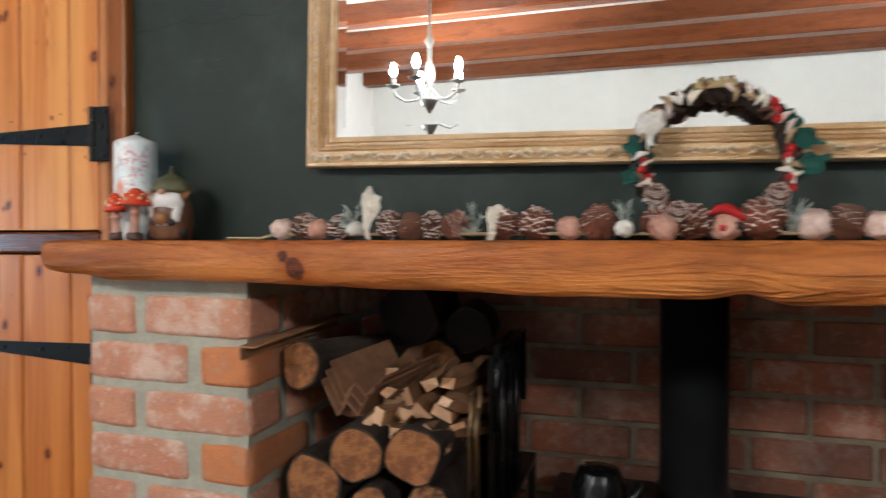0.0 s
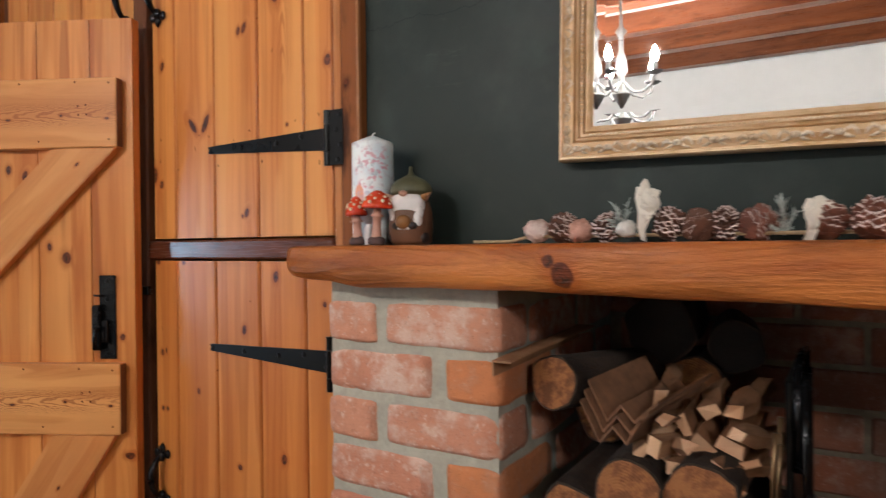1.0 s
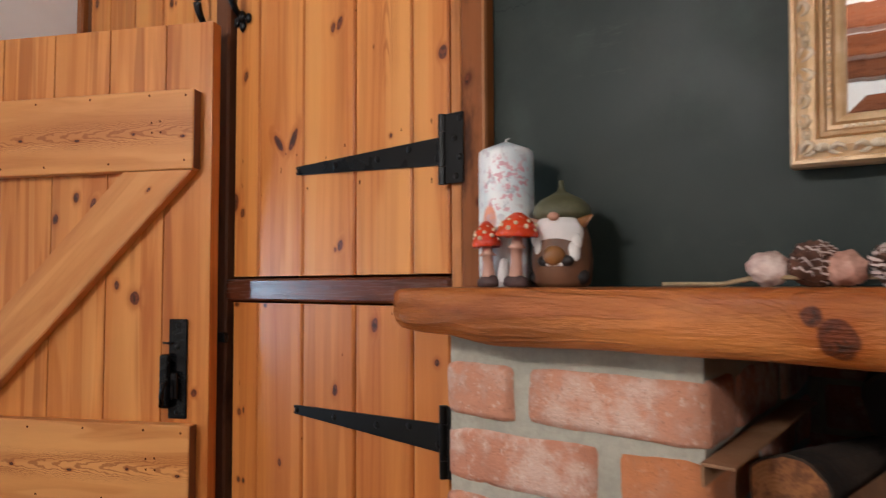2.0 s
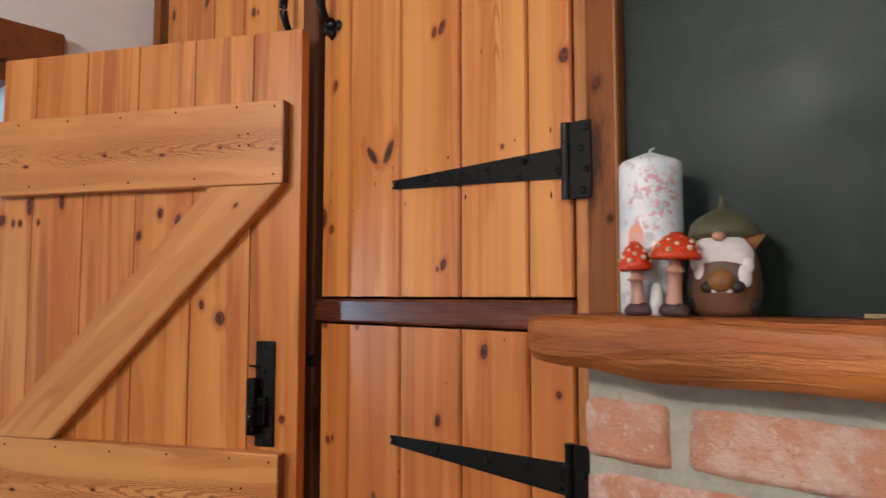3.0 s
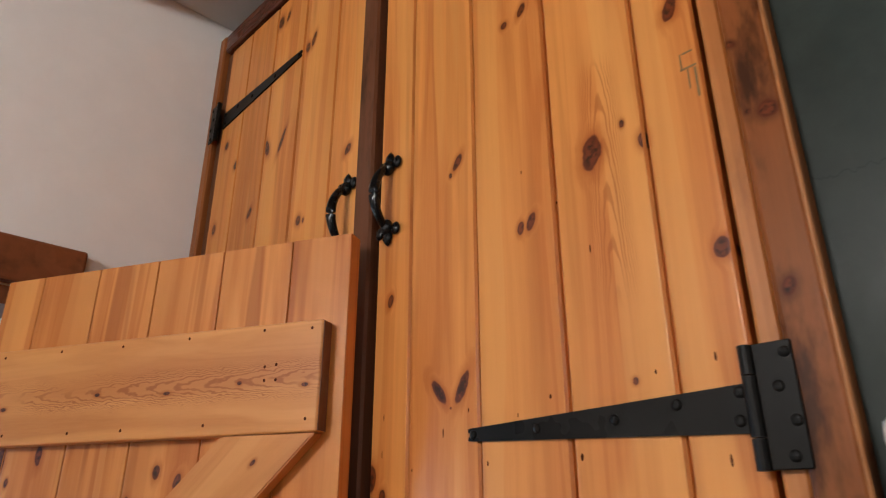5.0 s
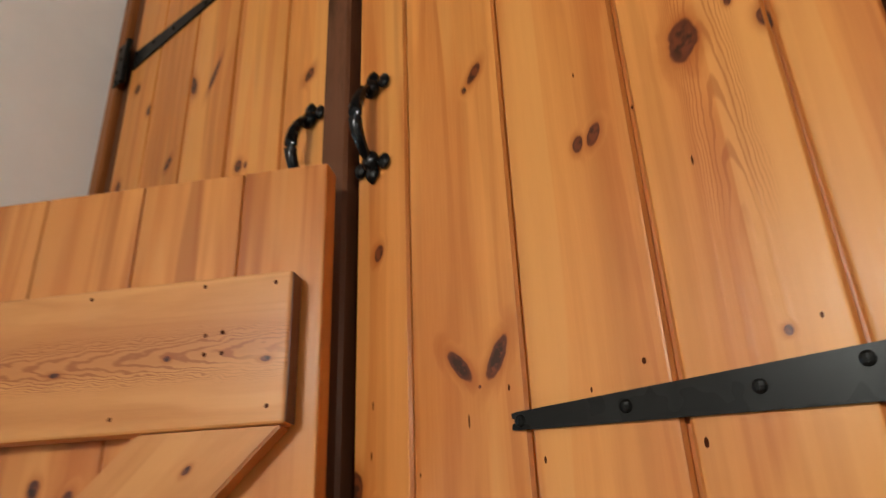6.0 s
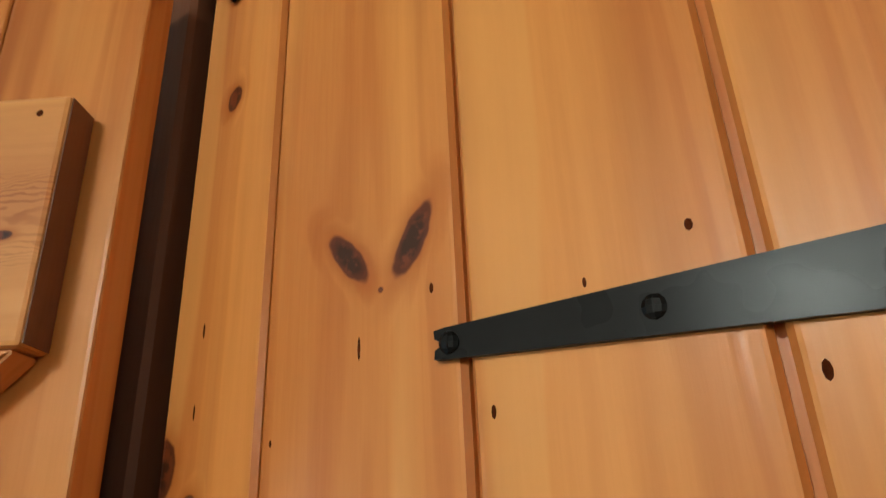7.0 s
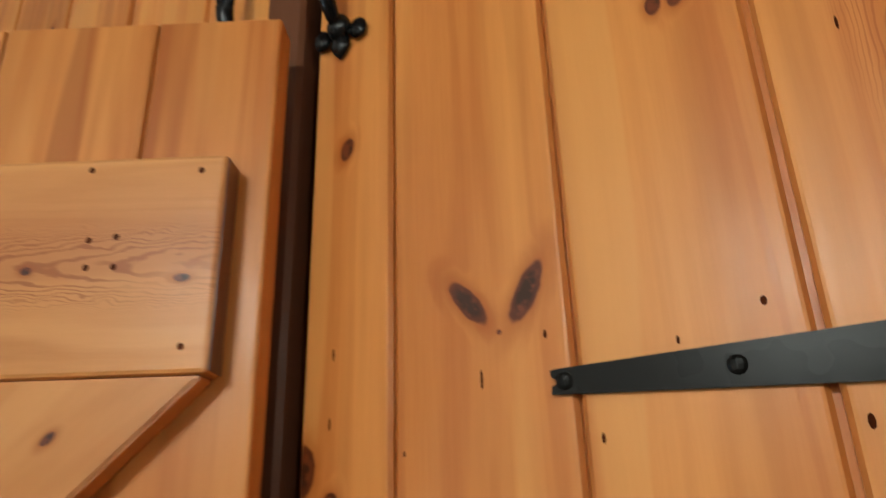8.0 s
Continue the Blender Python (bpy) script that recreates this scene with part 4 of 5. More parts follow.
frame_side(MW, Matrix())
frame_side(MW, Matrix.Translation((MW, 0, MH)) @ Matrix.Rotation(math.pi, 4, "Y"))
frame_side(MH, Matrix.Translation((0, 0, MH)) @ Matrix.Rotation(math.pi / 2, 4, "Y"))
frame_side(MH, Matrix.Translation((MW, 0, 0)) @ Matrix.Rotation(-math.pi / 2, 4, "Y"))

# ---- ornaments on the mantel ----
SHELF = 1.4115
wax_m, nt, b = material("printed_white_wax")
co = nd(nt, "TexCoord").outputs["Object"]
blo = ramp(nt, noise_tex(nt, co, 150, 2), 0.50, 0.60)
leafy = ramp(nt, noise_tex(nt, vmath(nt, "ADD", co, (1.3, 0.4, 2.2)), 75, 3), 0.55, 0.66)
soft_n = noise_tex(nt, co, 18, 2)
z = nd(nt, "SeparateXYZ", co).outputs[2]
upper = maths(nt, "MULTIPLY", ramp(nt, z, 0.075, 0.10), ramp(nt, noise_tex(nt, vmath(nt, "ADD", co, (5.0, 2.0, 1.0)), 26, 1), 0.50, 0.60))
col = mix(nt, maths(nt, "MULTIPLY", ramp(nt, soft_n, 0.4, 0.62), 0.65), (0.82, 0.82, 0.81), (0.50, 0.60, 0.65))
col = mix(nt, maths(nt, "MULTIPLY", maths(nt, "MULTIPLY", leafy, upper), 0.7), col, (0.30, 0.31, 0.35))
col = mix(nt, maths(nt, "MULTIPLY", maths(nt, "MULTIPLY", blo, upper), 0.75), col, (0.60, 0.22, 0.27))
mp = nd(nt, "Mapping", co, vector_type="TEXTURE")
mp.inputs["Location"].default_value, mp.inputs["Scale"].default_value = (0.002, -0.036, 0.083), (0.010, 0.03, 0.018)
r = nd(nt, "VectorMath", mp.outputs[0], operation="LENGTH").outputs["Value"]
col = mix(nt, maths(nt, "MULTIPLY", ramp(nt, r, 1.15, 0.8), 0.85), col, (0.72, 0.22, 0.08))
col = mix(nt, maths(nt, "MULTIPLY", maths(nt, "MULTIPLY", leafy, maths(nt, "SUBTRACT", 1.0, upper)), 0.5), col, (0.45, 0.36, 0.42))
put(nt, b, "Base Color", col)
put(nt, b, "Roughness", 0.4)
put(nt, b, "Subsurface Weight", 0.12)
b.inputs["Subsurface Radius"].default_value = (0.01, 0.006, 0.004)
candle = thing("pillar_candle", "white pillar candle printed with pink blossom standing on the mantel", "candle", Matrix.Translation((-0.865, 0.972, SHELF)) @ Matrix.Rotation(radians(-8), 4, "Z"))
bm = lathe(bmesh.new(), [(0.0335, 0.0), (0.035, 0.002), (0.0352, 0.05), (0.035, 0.167), (0.034, 0.1715), (0.031, 0.174), (0.006, 0.184), (0.002, 0.185)], sides=40)
part("wax_body", bm, wax_m, candle, "printed wax", smooth=True)
part("wick", sweep(bmesh.new(), [(0, 0, 0.184), (0.001, 0, 0.188), (0.005, 0.002, 0.190)], [0.0016, 0.0014, 0.0008], 6), simple("waxed_wick", (0.75, 0.72, 0.68), 0.6), candle)

# toadstools
red_cap = simple("glazed_red", (0.60, 0.025, 0.012), 0.25, 0, 0.2, 60, second=(0.64, 0.08, 0.02))
cream_spot = simple("cream_spots", (0.85, 0.68, 0.45), 0.4)
pink_stem = simple("pink_clay", (0.62, 0.33, 0.24), 0.5, 0, 0.15, 50)
earth = simple("dark_painted_earth", (0.10, 0.055, 0.05), 0.6, 0, 0.3, 120, 0.002)


def toadstool(x, y, cap_r, cap_z, h, lean):
    t = thing("toadstool_ornament", "red toadstool ornament with cream spots standing before the candle", "ornament", pose(x, y, SHELF, 0, lean, 0), "toadstools on the mantel")
    cap = part("cap", lathe(bmesh.new(), [(0.004, cap_z + 0.003), (cap_r * 0.9, cap_z - 0.002), (cap_r, cap_z), (cap_r * 0.95, cap_z + h * 0.18), (cap_r * 0.78, cap_z + h * 0.50), (cap_r * 0.48, cap_z + h * 0.80), (cap_r * 0.2, cap_z + h * 0.98), (0.001, cap_z + h)], sides=24), red_cap, t, "glossy red cap", smooth=True)
    for k in range(22):
        a, up = k * 2.4, (k + 1.0) / 23
        rr = cap_r * (0.93 - 0.50 * up ** 1.6 - 0.30 * up ** 5)
        c = (math.cos(a) * rr, math.sin(a) * rr, cap_z + h * (0.2 + 0.66 * up))
        part("spot", ball(bmesh.new(), c, 0.0019 + 0.0005 * (k % 3), (1, 1, 1), 8, 6), cream_spot, cap)
    part("stem", lathe(bmesh.new(), [(0.010, 0.006), (0.0085, 0.012), (0.0065, cap_z * 0.5), (0.007, cap_z * 0.75), (0.011, cap_z * 0.76), (0.007, cap_z * 0.84), (0.0055, cap_z + 0.004)], sides=16), pink_stem, t, "pink clay stem", smooth=True)
    bm = ball(bmesh.new(), (0, 0, 0.006), 0.014, (1.15, 0.9, 0.65), 14, 8)
    rough_up(bm, 0.003, 130, x)
    for v in bm.verts:
        v.co.z = max(0, v.co.z)
    part("base", bm, earth, t, "dark earth base", smooth=True)


toadstool(-0.858, 0.921, 0.0180, 0.050, 0.030, -3)
toadstool(-0.818, 0.916, 0.0255, 0.060, 0.027, 3)
bm = lathe(bmesh.new(), [(0.008, 0), (0.0085, 0.012), (0.006, 0.028), (0.003, 0.034)], (0, 0, 0), 14)
thing("clay_stump", "small white clay stump between the toadstools", "ornament", Matrix.Translation((-0.839, 0.925, SHELF)), bm=bm, mats=simple("white_clay", (0.7, 0.66, 0.64), 0.5), smooth=True)


# bearded garden figure: one plain mesh
def figure():
    bm = bmesh.new()

    def slot(k, n0):
        bm.faces.ensure_lookup_table()
        for f in bm.faces[n0:]:
            f.material_index = k
    n = 0
    lathe(bm, [(0.030, 0.0), (0.034, 0.006), (0.0365, 0.03), (0.034, 0.055), (0.029, 0.072), (0.022, 0.085), (0.010, 0.092)], sides=28)
    slot(0, n)
    n = len(bm.faces)
    lathe(bm, [(0.028, 0.079), (0.0335, 0.082), (0.0345, 0.087), (0.032, 0.096), (0.024, 0.104), (0.013, 0.1095), (0.005, 0.114), (0.0028, 0.120), (0.0022, 0.127)], (0, 0.002, 0), 28)
    slot(1, n)
    n = len(bm.faces)
    ball(bm, (0, -0.016, 0.062), 0.025, (1.22, 0.74, 0.98), 20, 14)
    for x, zz, s in ((-0.017, 0.046, 0.95), (0.019, 0.040, 1.0), (-0.009, 0.044, 0.7), (0.010, 0.046, 0.7), (0.024, 0.052, 0.7), (-0.023, 0.056, 0.7)):
        ball(bm, (x, -0.024, zz), 0.011 * s, (0.9, 0.7, 1.3), 12, 9)
    for x, zz, s in ((0, 0.068, 0.9), (-0.014, 0.066, 0.85), (0.014, 0.064, 0.9), (-0.019, 0.055, 0.6), (0.020, 0.049, 0.62), (0.0, 0.058, 0.8), (0.011, 0.052, 0.6), (-0.011, 0.053, 0.6)):
        ball(bm, (x, -0.021, zz), 0.015 * s, (1.0, 0.7, 1.0), 14, 10)
    slot(2, n)
    n = len(bm.faces)
    ball(bm, (0.0, -0.033, 0.081), 0.0062, (1.1, 1, 0.8), 12, 8)
    for s in (-1, 1):
        tube(bm, (s * 0.027, -0.012, 0.074), (s * 0.040, -0.014, 0.083), 0.0075, 0.0012, 10)
    slot(3, n)
    n = len(bm.faces)
    ball(bm, (0.001, -0.036, 0.036), 0.0115, (1.15, 0.8, 1.0), 14, 10)
    slot(4, n)
    n = len(bm.faces)
    for s in (-1, 1):
        ball(bm, (0.002 + s * 0.013, -0.033, 0.030), 0.007, (1.2, 0.9, 0.9), 10, 8)
        ball(bm, (0.024 * s, -0.012, 0.012), 0.012, (1.0, 1.0, 0.9), 10, 8)
    slot(5, n)
    n = len(bm.faces)
    for s in (-0.8, 0, 0.7):
        ball(bm, (0.002 + s * 0.009, -0.0345, 0.027), 0.005, (1, 0.8, 0.7), 8, 6)
    slot(2, n)
    return bm


thing("garden_figure", "small bearded clay figure in a green acorn cap on the mantel", "figurine", pose(-0.783, 0.964, SHELF, 0, 0, 12), bm=figure(), smooth=True,
      mats=[simple("brown_glazed_clay", (0.17, 0.075, 0.038), 0.45, 0, 0.2, 70), simple("olive_cap_clay", (0.15, 0.145, 0.075), 0.5, 0, 0.25, 90, 0.001), simple("white_beard_clay", (0.80, 0.75, 0.72), 0.6, 0, 0.06, 90, 0.002),
            simple("pink_face_clay", (0.70, 0.38, 0.27), 0.5), simple("nut_brown_clay", (0.26, 0.11, 0.03), 0.35), simple("black_clay", (0.03, 0.022, 0.02), 0.5)])

# ---- pine cone garland ----
cone_brown = simple("pine_cone_scales", (0.16, 0.066, 0.038), 0.6, 0, 0.3, 90, 0.001)
cone_red = simple("reddish_cone_scales", (0.24, 0.085, 0.05), 0.55, 0, 0.3, 90, 0.001)
frost = simple("frosted_scale_tips", (0.74, 0.58, 0.52), 0.8, 0, 0.2, 120, 0.001)
pink_fuzz = simple("dusty_pink_felt", (0.66, 0.38, 0.29), 0.95, 0, 0.2, 150, 0.004, (0.34, 0.15, 0.10))
pale_fuzz = simple("frosted_pale_pink_felt", (0.80, 0.64, 0.56), 0.95, 0, 0.15, 150, 0.004, (0.48, 0.27, 0.21))
white_fuzz = simple("white_felt", (0.78, 0.74, 0.68), 0.95, 0, 0.1, 150, 0.003)
cream = simple("cream_felt", (0.80, 0.73, 0.62), 0.9, 0, 0.12, 90, 0.002)
frost_leaf = simple("frosted_fir_sprig", (0.30, 0.36, 0.32), 0.8, 0, 0.25, 80, second=(0.60, 0.62, 0.58))
twine_m = simple("jute_twine", (0.45, 0.32, 0.18), 0.95, 0, 0.2, 300, 0.002)
random.seed(11)


def cone_mesh(length, radius, tips, seed, frosty=0.45, rows=11):
    """A pine cone along z: spiral rows of thick scales with pale tips (material 1)."""
    rng = random.Random(seed)
    bm = bmesh.new()
    ball(bm, (0, 0, length / 2), radius * 0.36, (1, 1, length / radius * 1.2), 10, 8)
    for r in range(rows):
        k = (r + 0.5) / rows
        rad = radius * (math.sin(math.pi * min(1, 0.14 + k * 0.82)) ** 0.6)
        count = 10 if r < rows - 2 else 6
        for j in range(count):
            a = 6.28318 * (j + 0.5 * (r % 2)) / count + rng.uniform(-0.12, 0.12)
            m = Matrix.Translation((0, 0, length * (0.04 + 0.84 * k))) @ Matrix.Rotation(a, 4, "Z") @ Matrix.Rotation(-(0.05 + 0.8 * k) + rng.uniform(-0.1, 0.1), 4, "Y")
            w, d, t = rad * 0.31 * rng.uniform(0.85, 1.15), rad * rng.uniform(0.92, 1.2), radius * 0.12
            pts = [(d * 0.15, -w * 0.35), (d * 0.84, -w), (d * 0.98, -w * 0.55), (d * 1.05, 0), (d * 0.98, w * 0.55), (d * 0.84, w), (d * 0.15, w * 0.35)]
            lift = (0, 0, 0.3, 0.8, 0.3, 0, 0)
            lo = [bm.verts.new(m @ Vector((x, y, t * (-0.4 + q)))) for (x, y), q in zip(pts, lift)]
            hi = [bm.verts.new(m @ Vector((x * 0.99, y * 0.9, t * (0.6 + 1.3 * q)))) for (x, y), q in zip(pts, lift)]
            made = [bm.faces.new((lo[6], lo[5], lo[1], lo[0])), bm.faces.new((hi[0], hi[1], hi[5], hi[6]))]
            tipf = []
            made += [bm.faces.new((lo[5], lo[4], lo[3], lo[2], lo[1])), bm.faces.new((hi[1], hi[2], hi[3], hi[4], hi[5]))]
            if rng.random() < frosty * 0.95:
                tipf.append(made[-1])
            for i in range(7):
                f = bm.faces.new((lo[i], lo[(i + 1) % 7], hi[(i + 1) % 7], hi[i]))
                if 1 <= i <= 4:
                    tipf.append(f)
            if rng.random() < frosty:
                for f in tipf:
                    f.material_index = 1
    return link_mesh("pine_cone", bm, [tips, frost])


def fuzzy(r, seed, flat=0.92):
    bm = bmesh.new()
    bmesh.ops.create_icosphere(bm, subdivisions=3, radius=r)
    rough_up(bm, r * 0.26, 2.6 / r, seed)
    rough_up(bm, r * 0.12, 6.0 / r, seed)
    bmesh.ops.scale(bm, vec=(1, 1, flat), verts=bm.verts)
    return bm


def sprig(n, r, h, seed):
    """A tuft of many thin needles round short stems."""
    rng = random.Random(seed)
    bm = bmesh.new()
    for s in range(5):
        d = Vector((rng.uniform(-1, 1), rng.uniform(-1, 0.6), rng.uniform(0.3, 1.3))).normalized()
        base = Vector((0, 0, h * 0.15))
        tipp = base + Vector((d.x * r, d.y * r, d.z * h))
        sweep(bm, [base, (base + tipp) / 2, tipp], [0.001, 0.0009, 0.0005], 5)
        for i in range(n):
            p = base.lerp(tipp, 0.15 + 0.85 * i / n)
            side = Vector((rng.uniform(-1, 1), rng.uniform(-1, 1), rng.uniform(-0.4, 1))).normalized()
            e = p + (side * 0.8 + d * 0.6) * 0.011
            sd = side.cross(d).normalized() * 0.0011
            v = [bm.verts.new(q) for q in (p - sd, p + sd, e + sd * 0.4, e - sd * 0.4)]
            bm.faces.new(v)
            v2 = [bm.verts.new(q + side.cross(sd).normalized() * 0.0006) for q in (p - sd, p + sd, e + sd * 0.4, e - sd * 0.4)]
            bm.faces.new(v2[::-1])
    return bm


garland = thing("pine_cone_garland", "garland of frosted pine cones and pink felt balls on the mantel", "garland")
GY = 0.945
cones = {"small": cone_mesh(0.043, 0.024, cone_brown, 1, 0.8), "dark": cone_mesh(0.046, 0.025, cone_brown, 2, 0.8), "tall": cone_mesh(0.054, 0.020, cone_brown, 3, 0.75, 11),
         "red": cone_mesh(0.044, 0.025, cone_red, 4, 0.85), "pale": cone_mesh(0.046, 0.028, cone_red, 5, 0.85), "big": cone_mesh(0.052, 0.031, cone_red, 6, 0.95)}
CONES = [(-0.515, "small", 0.020, -35, 20), (-0.452, "small", 0.021, 10, -25), (-0.371, "dark", 0.024, -18, 25), (-0.337, "dark", 0.020, -70, -30), (-0.305, "tall", 0.024, -8, 4),
         (-0.268, "red", 0.022, -60, 35), (-0.196, "red", 0.020, -40, 10), (-0.150, "pale", 0.024, -25, 10), (-0.066, "pale", 0.022, -60, -20), (0.016, "pale", 0.022, -50, 30),
         (0.056, "pale", 0.024, -30, -10), (0.141, "big", 0.026, -35, 5), (0.236, "dark", 0.022, -55, 20), (0.312, "small", 0.022, -30, -20), (0.39, "pale", 0.022, -40, 20)]
for x, kind, up, tip, turn in CONES:
    me = cones[kind]
    rest = Matrix.Rotation(radians(tip), 4, "X") @ Matrix.Rotation(radians(turn), 4, "Y") @ Matrix.Rotation(x * 40, 4, "Z")
    low = min((rest @ v.co).z for v in me.vertices)
    mid = sum(((rest @ v.co) for v in me.vertices), Vector()) / len(me.vertices)
    part("pine_cone", me, None, garland, m=Matrix.Translation((x - 0.86 * mid.x, GY - 0.86 * mid.y, SHELF - 0.86 * low - 0.001)) @ rest @ Matrix.Scale(0.86, 4))
for x, r, mt in ((-0.553, 0.0185, pale_fuzz), (-0.490, 0.0175, pink_fuzz), (-0.104, 0.018, pink_fuzz), (0.020, 0.0185, pink_fuzz), (0.096, 0.0185, pink_fuzz), (0.198, 0.0215, pale_fuzz), (0.270, 0.019, pale_fuzz), (0.35, 0.02, pink_fuzz)):
    part("felt_ball", fuzzy(r, x * 9), mt, garland, m=Matrix.Translation((x, GY - (0.02 if abs(x - 0.02) < 0.001 else 0.002), SHELF + r * 0.93)), smooth=True)
for x, zz in ((-0.424, 0.018), (-0.030, 0.016)):
    part("white_ball", fuzzy(0.0125, x), white_fuzz, garland, m=Matrix.Translation((x, GY - 0.012, SHELF + zz)), smooth=True)
for x, h in ((-0.430, 0.050), (-0.240, 0.042), (-0.028, 0.045), (0.172, 0.042)):
    part("fir_sprig", sprig(26, 0.022, h, int(x * 1000) + 900), frost_leaf, garland, "frosted fir sprig", m=Matrix.Translation((x, GY - 0.004, SHELF)))


def bow(h, seed):
    """Upright knotted strip of cream felt with frayed ends."""
    bm = bmesh.new()
    for dx, top, lean in ((-0.006, h, -0.10), (0.006, h * 0.97, 0.12)):
        w = 0.006
        pts = [(dx * 0.3, 0.0), (dx * 0.2, h * 0.25), (dx * 0.6, h * 0.5), (dx + lean * h * 0.3, h * 0.8), (dx + lean * h * 0.5, top)]
        lo = []
        for i, (x, zz) in enumerate(pts):
            ww = w * (0.4, 0.45, 0.9, 1.15, 1.0)[i]
            yy = 0.004 * math.sin(i * 1.7 + seed)
            lo.append([bm.verts.new((x + a * ww, yy + bb, zz)) for a, bb in ((-1, -0.0014), (1, -0.0014), (1, 0.0014), (-1, 0.0014))])
        for p, q in zip(lo, lo[1:]):
            for k in range(4):
                bm.faces.new((p[k], p[(k + 1) % 4], q[(k + 1) % 4], q[k]))
        bm.faces.new(lo[0][::-1])
        bm.faces.new(lo[-1])
    ball(bm, (0, -0.002, h * 0.42), 0.006, (1, 0.8, 1), 8, 6)
    rng = random.Random(int(seed * 10))
    for k in range(7):
        ball(bm, (rng.uniform(-0.011, 0.011), rng.uniform(-0.006, 0.006), h * rng.uniform(0.58, 0.95)), 0.0085, (rng.uniform(0.7, 1.2), 0.7, rng.uniform(0.9, 1.7)), 12, 9)
    rough_up(bm, 0.0045, 70, seed)
    rough_up(bm, 0.0022, 240, seed)
    return bm


part("felt_bow", bow(0.070, 1.0), cream, garland, "cream felt bow", m=pose(-0.402, GY - 0.018, SHELF, 0, 6, 0))
part("felt_bow", bow(0.046, 2.0), cream, garland, "cream felt bow", m=pose(-0.214, GY - 0.012, SHELF, 0, 14, 0))
tw = [(-0.655 + 0.03 * i, GY - 0.004 + 0.006 * math.sin(i * 1.3), SHELF + 0.003 + (0.006 if i > 2 else 0)) for i in range(36)]
part("twine", sweep(bmesh.new(), tw, 0.0024, 7), twine_m, garland, "jute twine", smooth=True)

# ---- wreath ----
wreath = thing("christmas_wreath", "round dark twig wreath with teal felt leaves and red berries", "wreath", Matrix.Translation((0.084, 0.962, 1.5190)) @ Matrix.Rotation(radians(-9), 4, "X"))
twig_m = simple("dark_brown_twigs", (0.060, 0.032, 0.022), 0.75, 0, 0.35, 120, 0.002)
teal = simple("teal_felt", (0.018, 0.085, 0.065), 0.9, 0, 0.2, 120, 0.002)
berry = simple("red_berries", (0.50, 0.012, 0.015), 0.35, 0, 0.2, 60)
gilt_sign = simple("gold_glitter_sign", (0.50, 0.38, 0.18), 0.45, 0.4, 0.25, 200, 0.001)
WR = 0.093
rng = random.Random(5)
for k in range(7):
    ph, tw_n = k * 0.9, 9 + k
    pts = []
    for i in range(73):
        a = 6.28318 * i / 72
        q = tw_n * a + ph
        rr = 0.0105 + 0.003 * math.sin(3 * a + k)
        pts.append(((WR + rr * math.cos(q)) * math.cos(a), rr * math.sin(q), (WR + rr * math.cos(q)) * math.sin(a)))
    part("twig_strand", sweep(bmesh.new(), pts, 0.0042, 6), twig_m, wreath, smooth=True)


def on_ring(deg, out=0.0, front=-0.016):
    a = radians(deg)
    return Vector(((WR + out) * math.cos(a), front, (WR + out) * math.sin(a)))


def leaf(w, h, lobes):
    bm = bmesh.new()
    n = 24
    for y in (-0.0012, 0.0012):
        pts = []
        for i in range(n):
            a = 6.28318 * i / n
            r = 1 + 0.22 * math.cos(lobes * a)
            pts.append(bm.verts.new((w * r * math.cos(a), y + 0.004 * math.sin(a * 2), h * r * math.sin(a))))
        bm.faces.new(pts if y < 0 else pts[::-1])
    bm.verts.ensure_lookup_table()
    for i in range(n):
        bm.faces.new((bm.verts[i], bm.verts[(i + 1) % n], bm.verts[n + (i + 1) % n], bm.verts[n + i]))
    return bm


for deg, out, w, h, lean in ((172, 0.006, 0.020, 0.013, 40), (192, 0.012, 0.017, 0.011, -20), (12, 0.012, 0.024, 0.013, 20), (352, 0.016, 0.026, 0.014, -25), (25, 0.008, 0.016, 0.011, 60)):
    part("felt_leaf", leaf(w, h, 5), teal, wreath, "teal felt holly leaf", m=Matrix.Translation(on_ring(deg, out, -0.012)) @ Matrix.Rotation(radians(lean), 4, "Y"))
for deg, out in ((190, 0), (198, -0.006), (183, -0.004), (38, 0), (44, 0.006), (32, -0.006), (4, -0.004), (-3, -0.008), (-20, 0), (-27, 0.006), (-31, -0.007), (-38, 0.002), (-44, -0.004), (300, -0.006), (275, 0.002)):
    part("berry", ball(bmesh.new(), on_ring(deg, out, -0.018), 0.0062, u=10, v=7), berry, wreath, smooth=True)
for i, deg in enumerate((150, 143, 138, 133, 128, 118, 110, 70, 64, 60, 55, 48, 42, 30, -10, -15, -20, -25, -30, -35, -42, 200, 205, 210, 214, 219, 224, 230, 235, 160, 166, 250, 155, 146, 140, 123, 105, 98, 80, 74, 66, 52, 36, 22, 15, -5, -18, -28, -33, -48, 178, 186, 196, 203, 208, 216, 222, 228, 240)):
    out = (-0.006, 0.004, 0.0)[i % 3]
    c = on_ring(deg, out, -0.016)
    bm = sweep(bmesh.new(), [(-0.012, 0, 0), (0, -0.004, 0.002), (0.011, 0, -0.001)], [0.0018, 0.0042, 0.0014], 7)
    rough_up(bm, 0.0012, 150, i)
    part("frosted_chip", bm, (white_fuzz, cream, cone_brown, frost, twine_m)[i % 5], wreath, m=Matrix.Translation(c) @ Matrix.Rotation(radians(rng.uniform(-90, 90)), 4, "Y"), smooth=True)
bm = box(-0.027, 0.027, -0.003, 0.0, -0.006, 0.004, bevel=0.002)
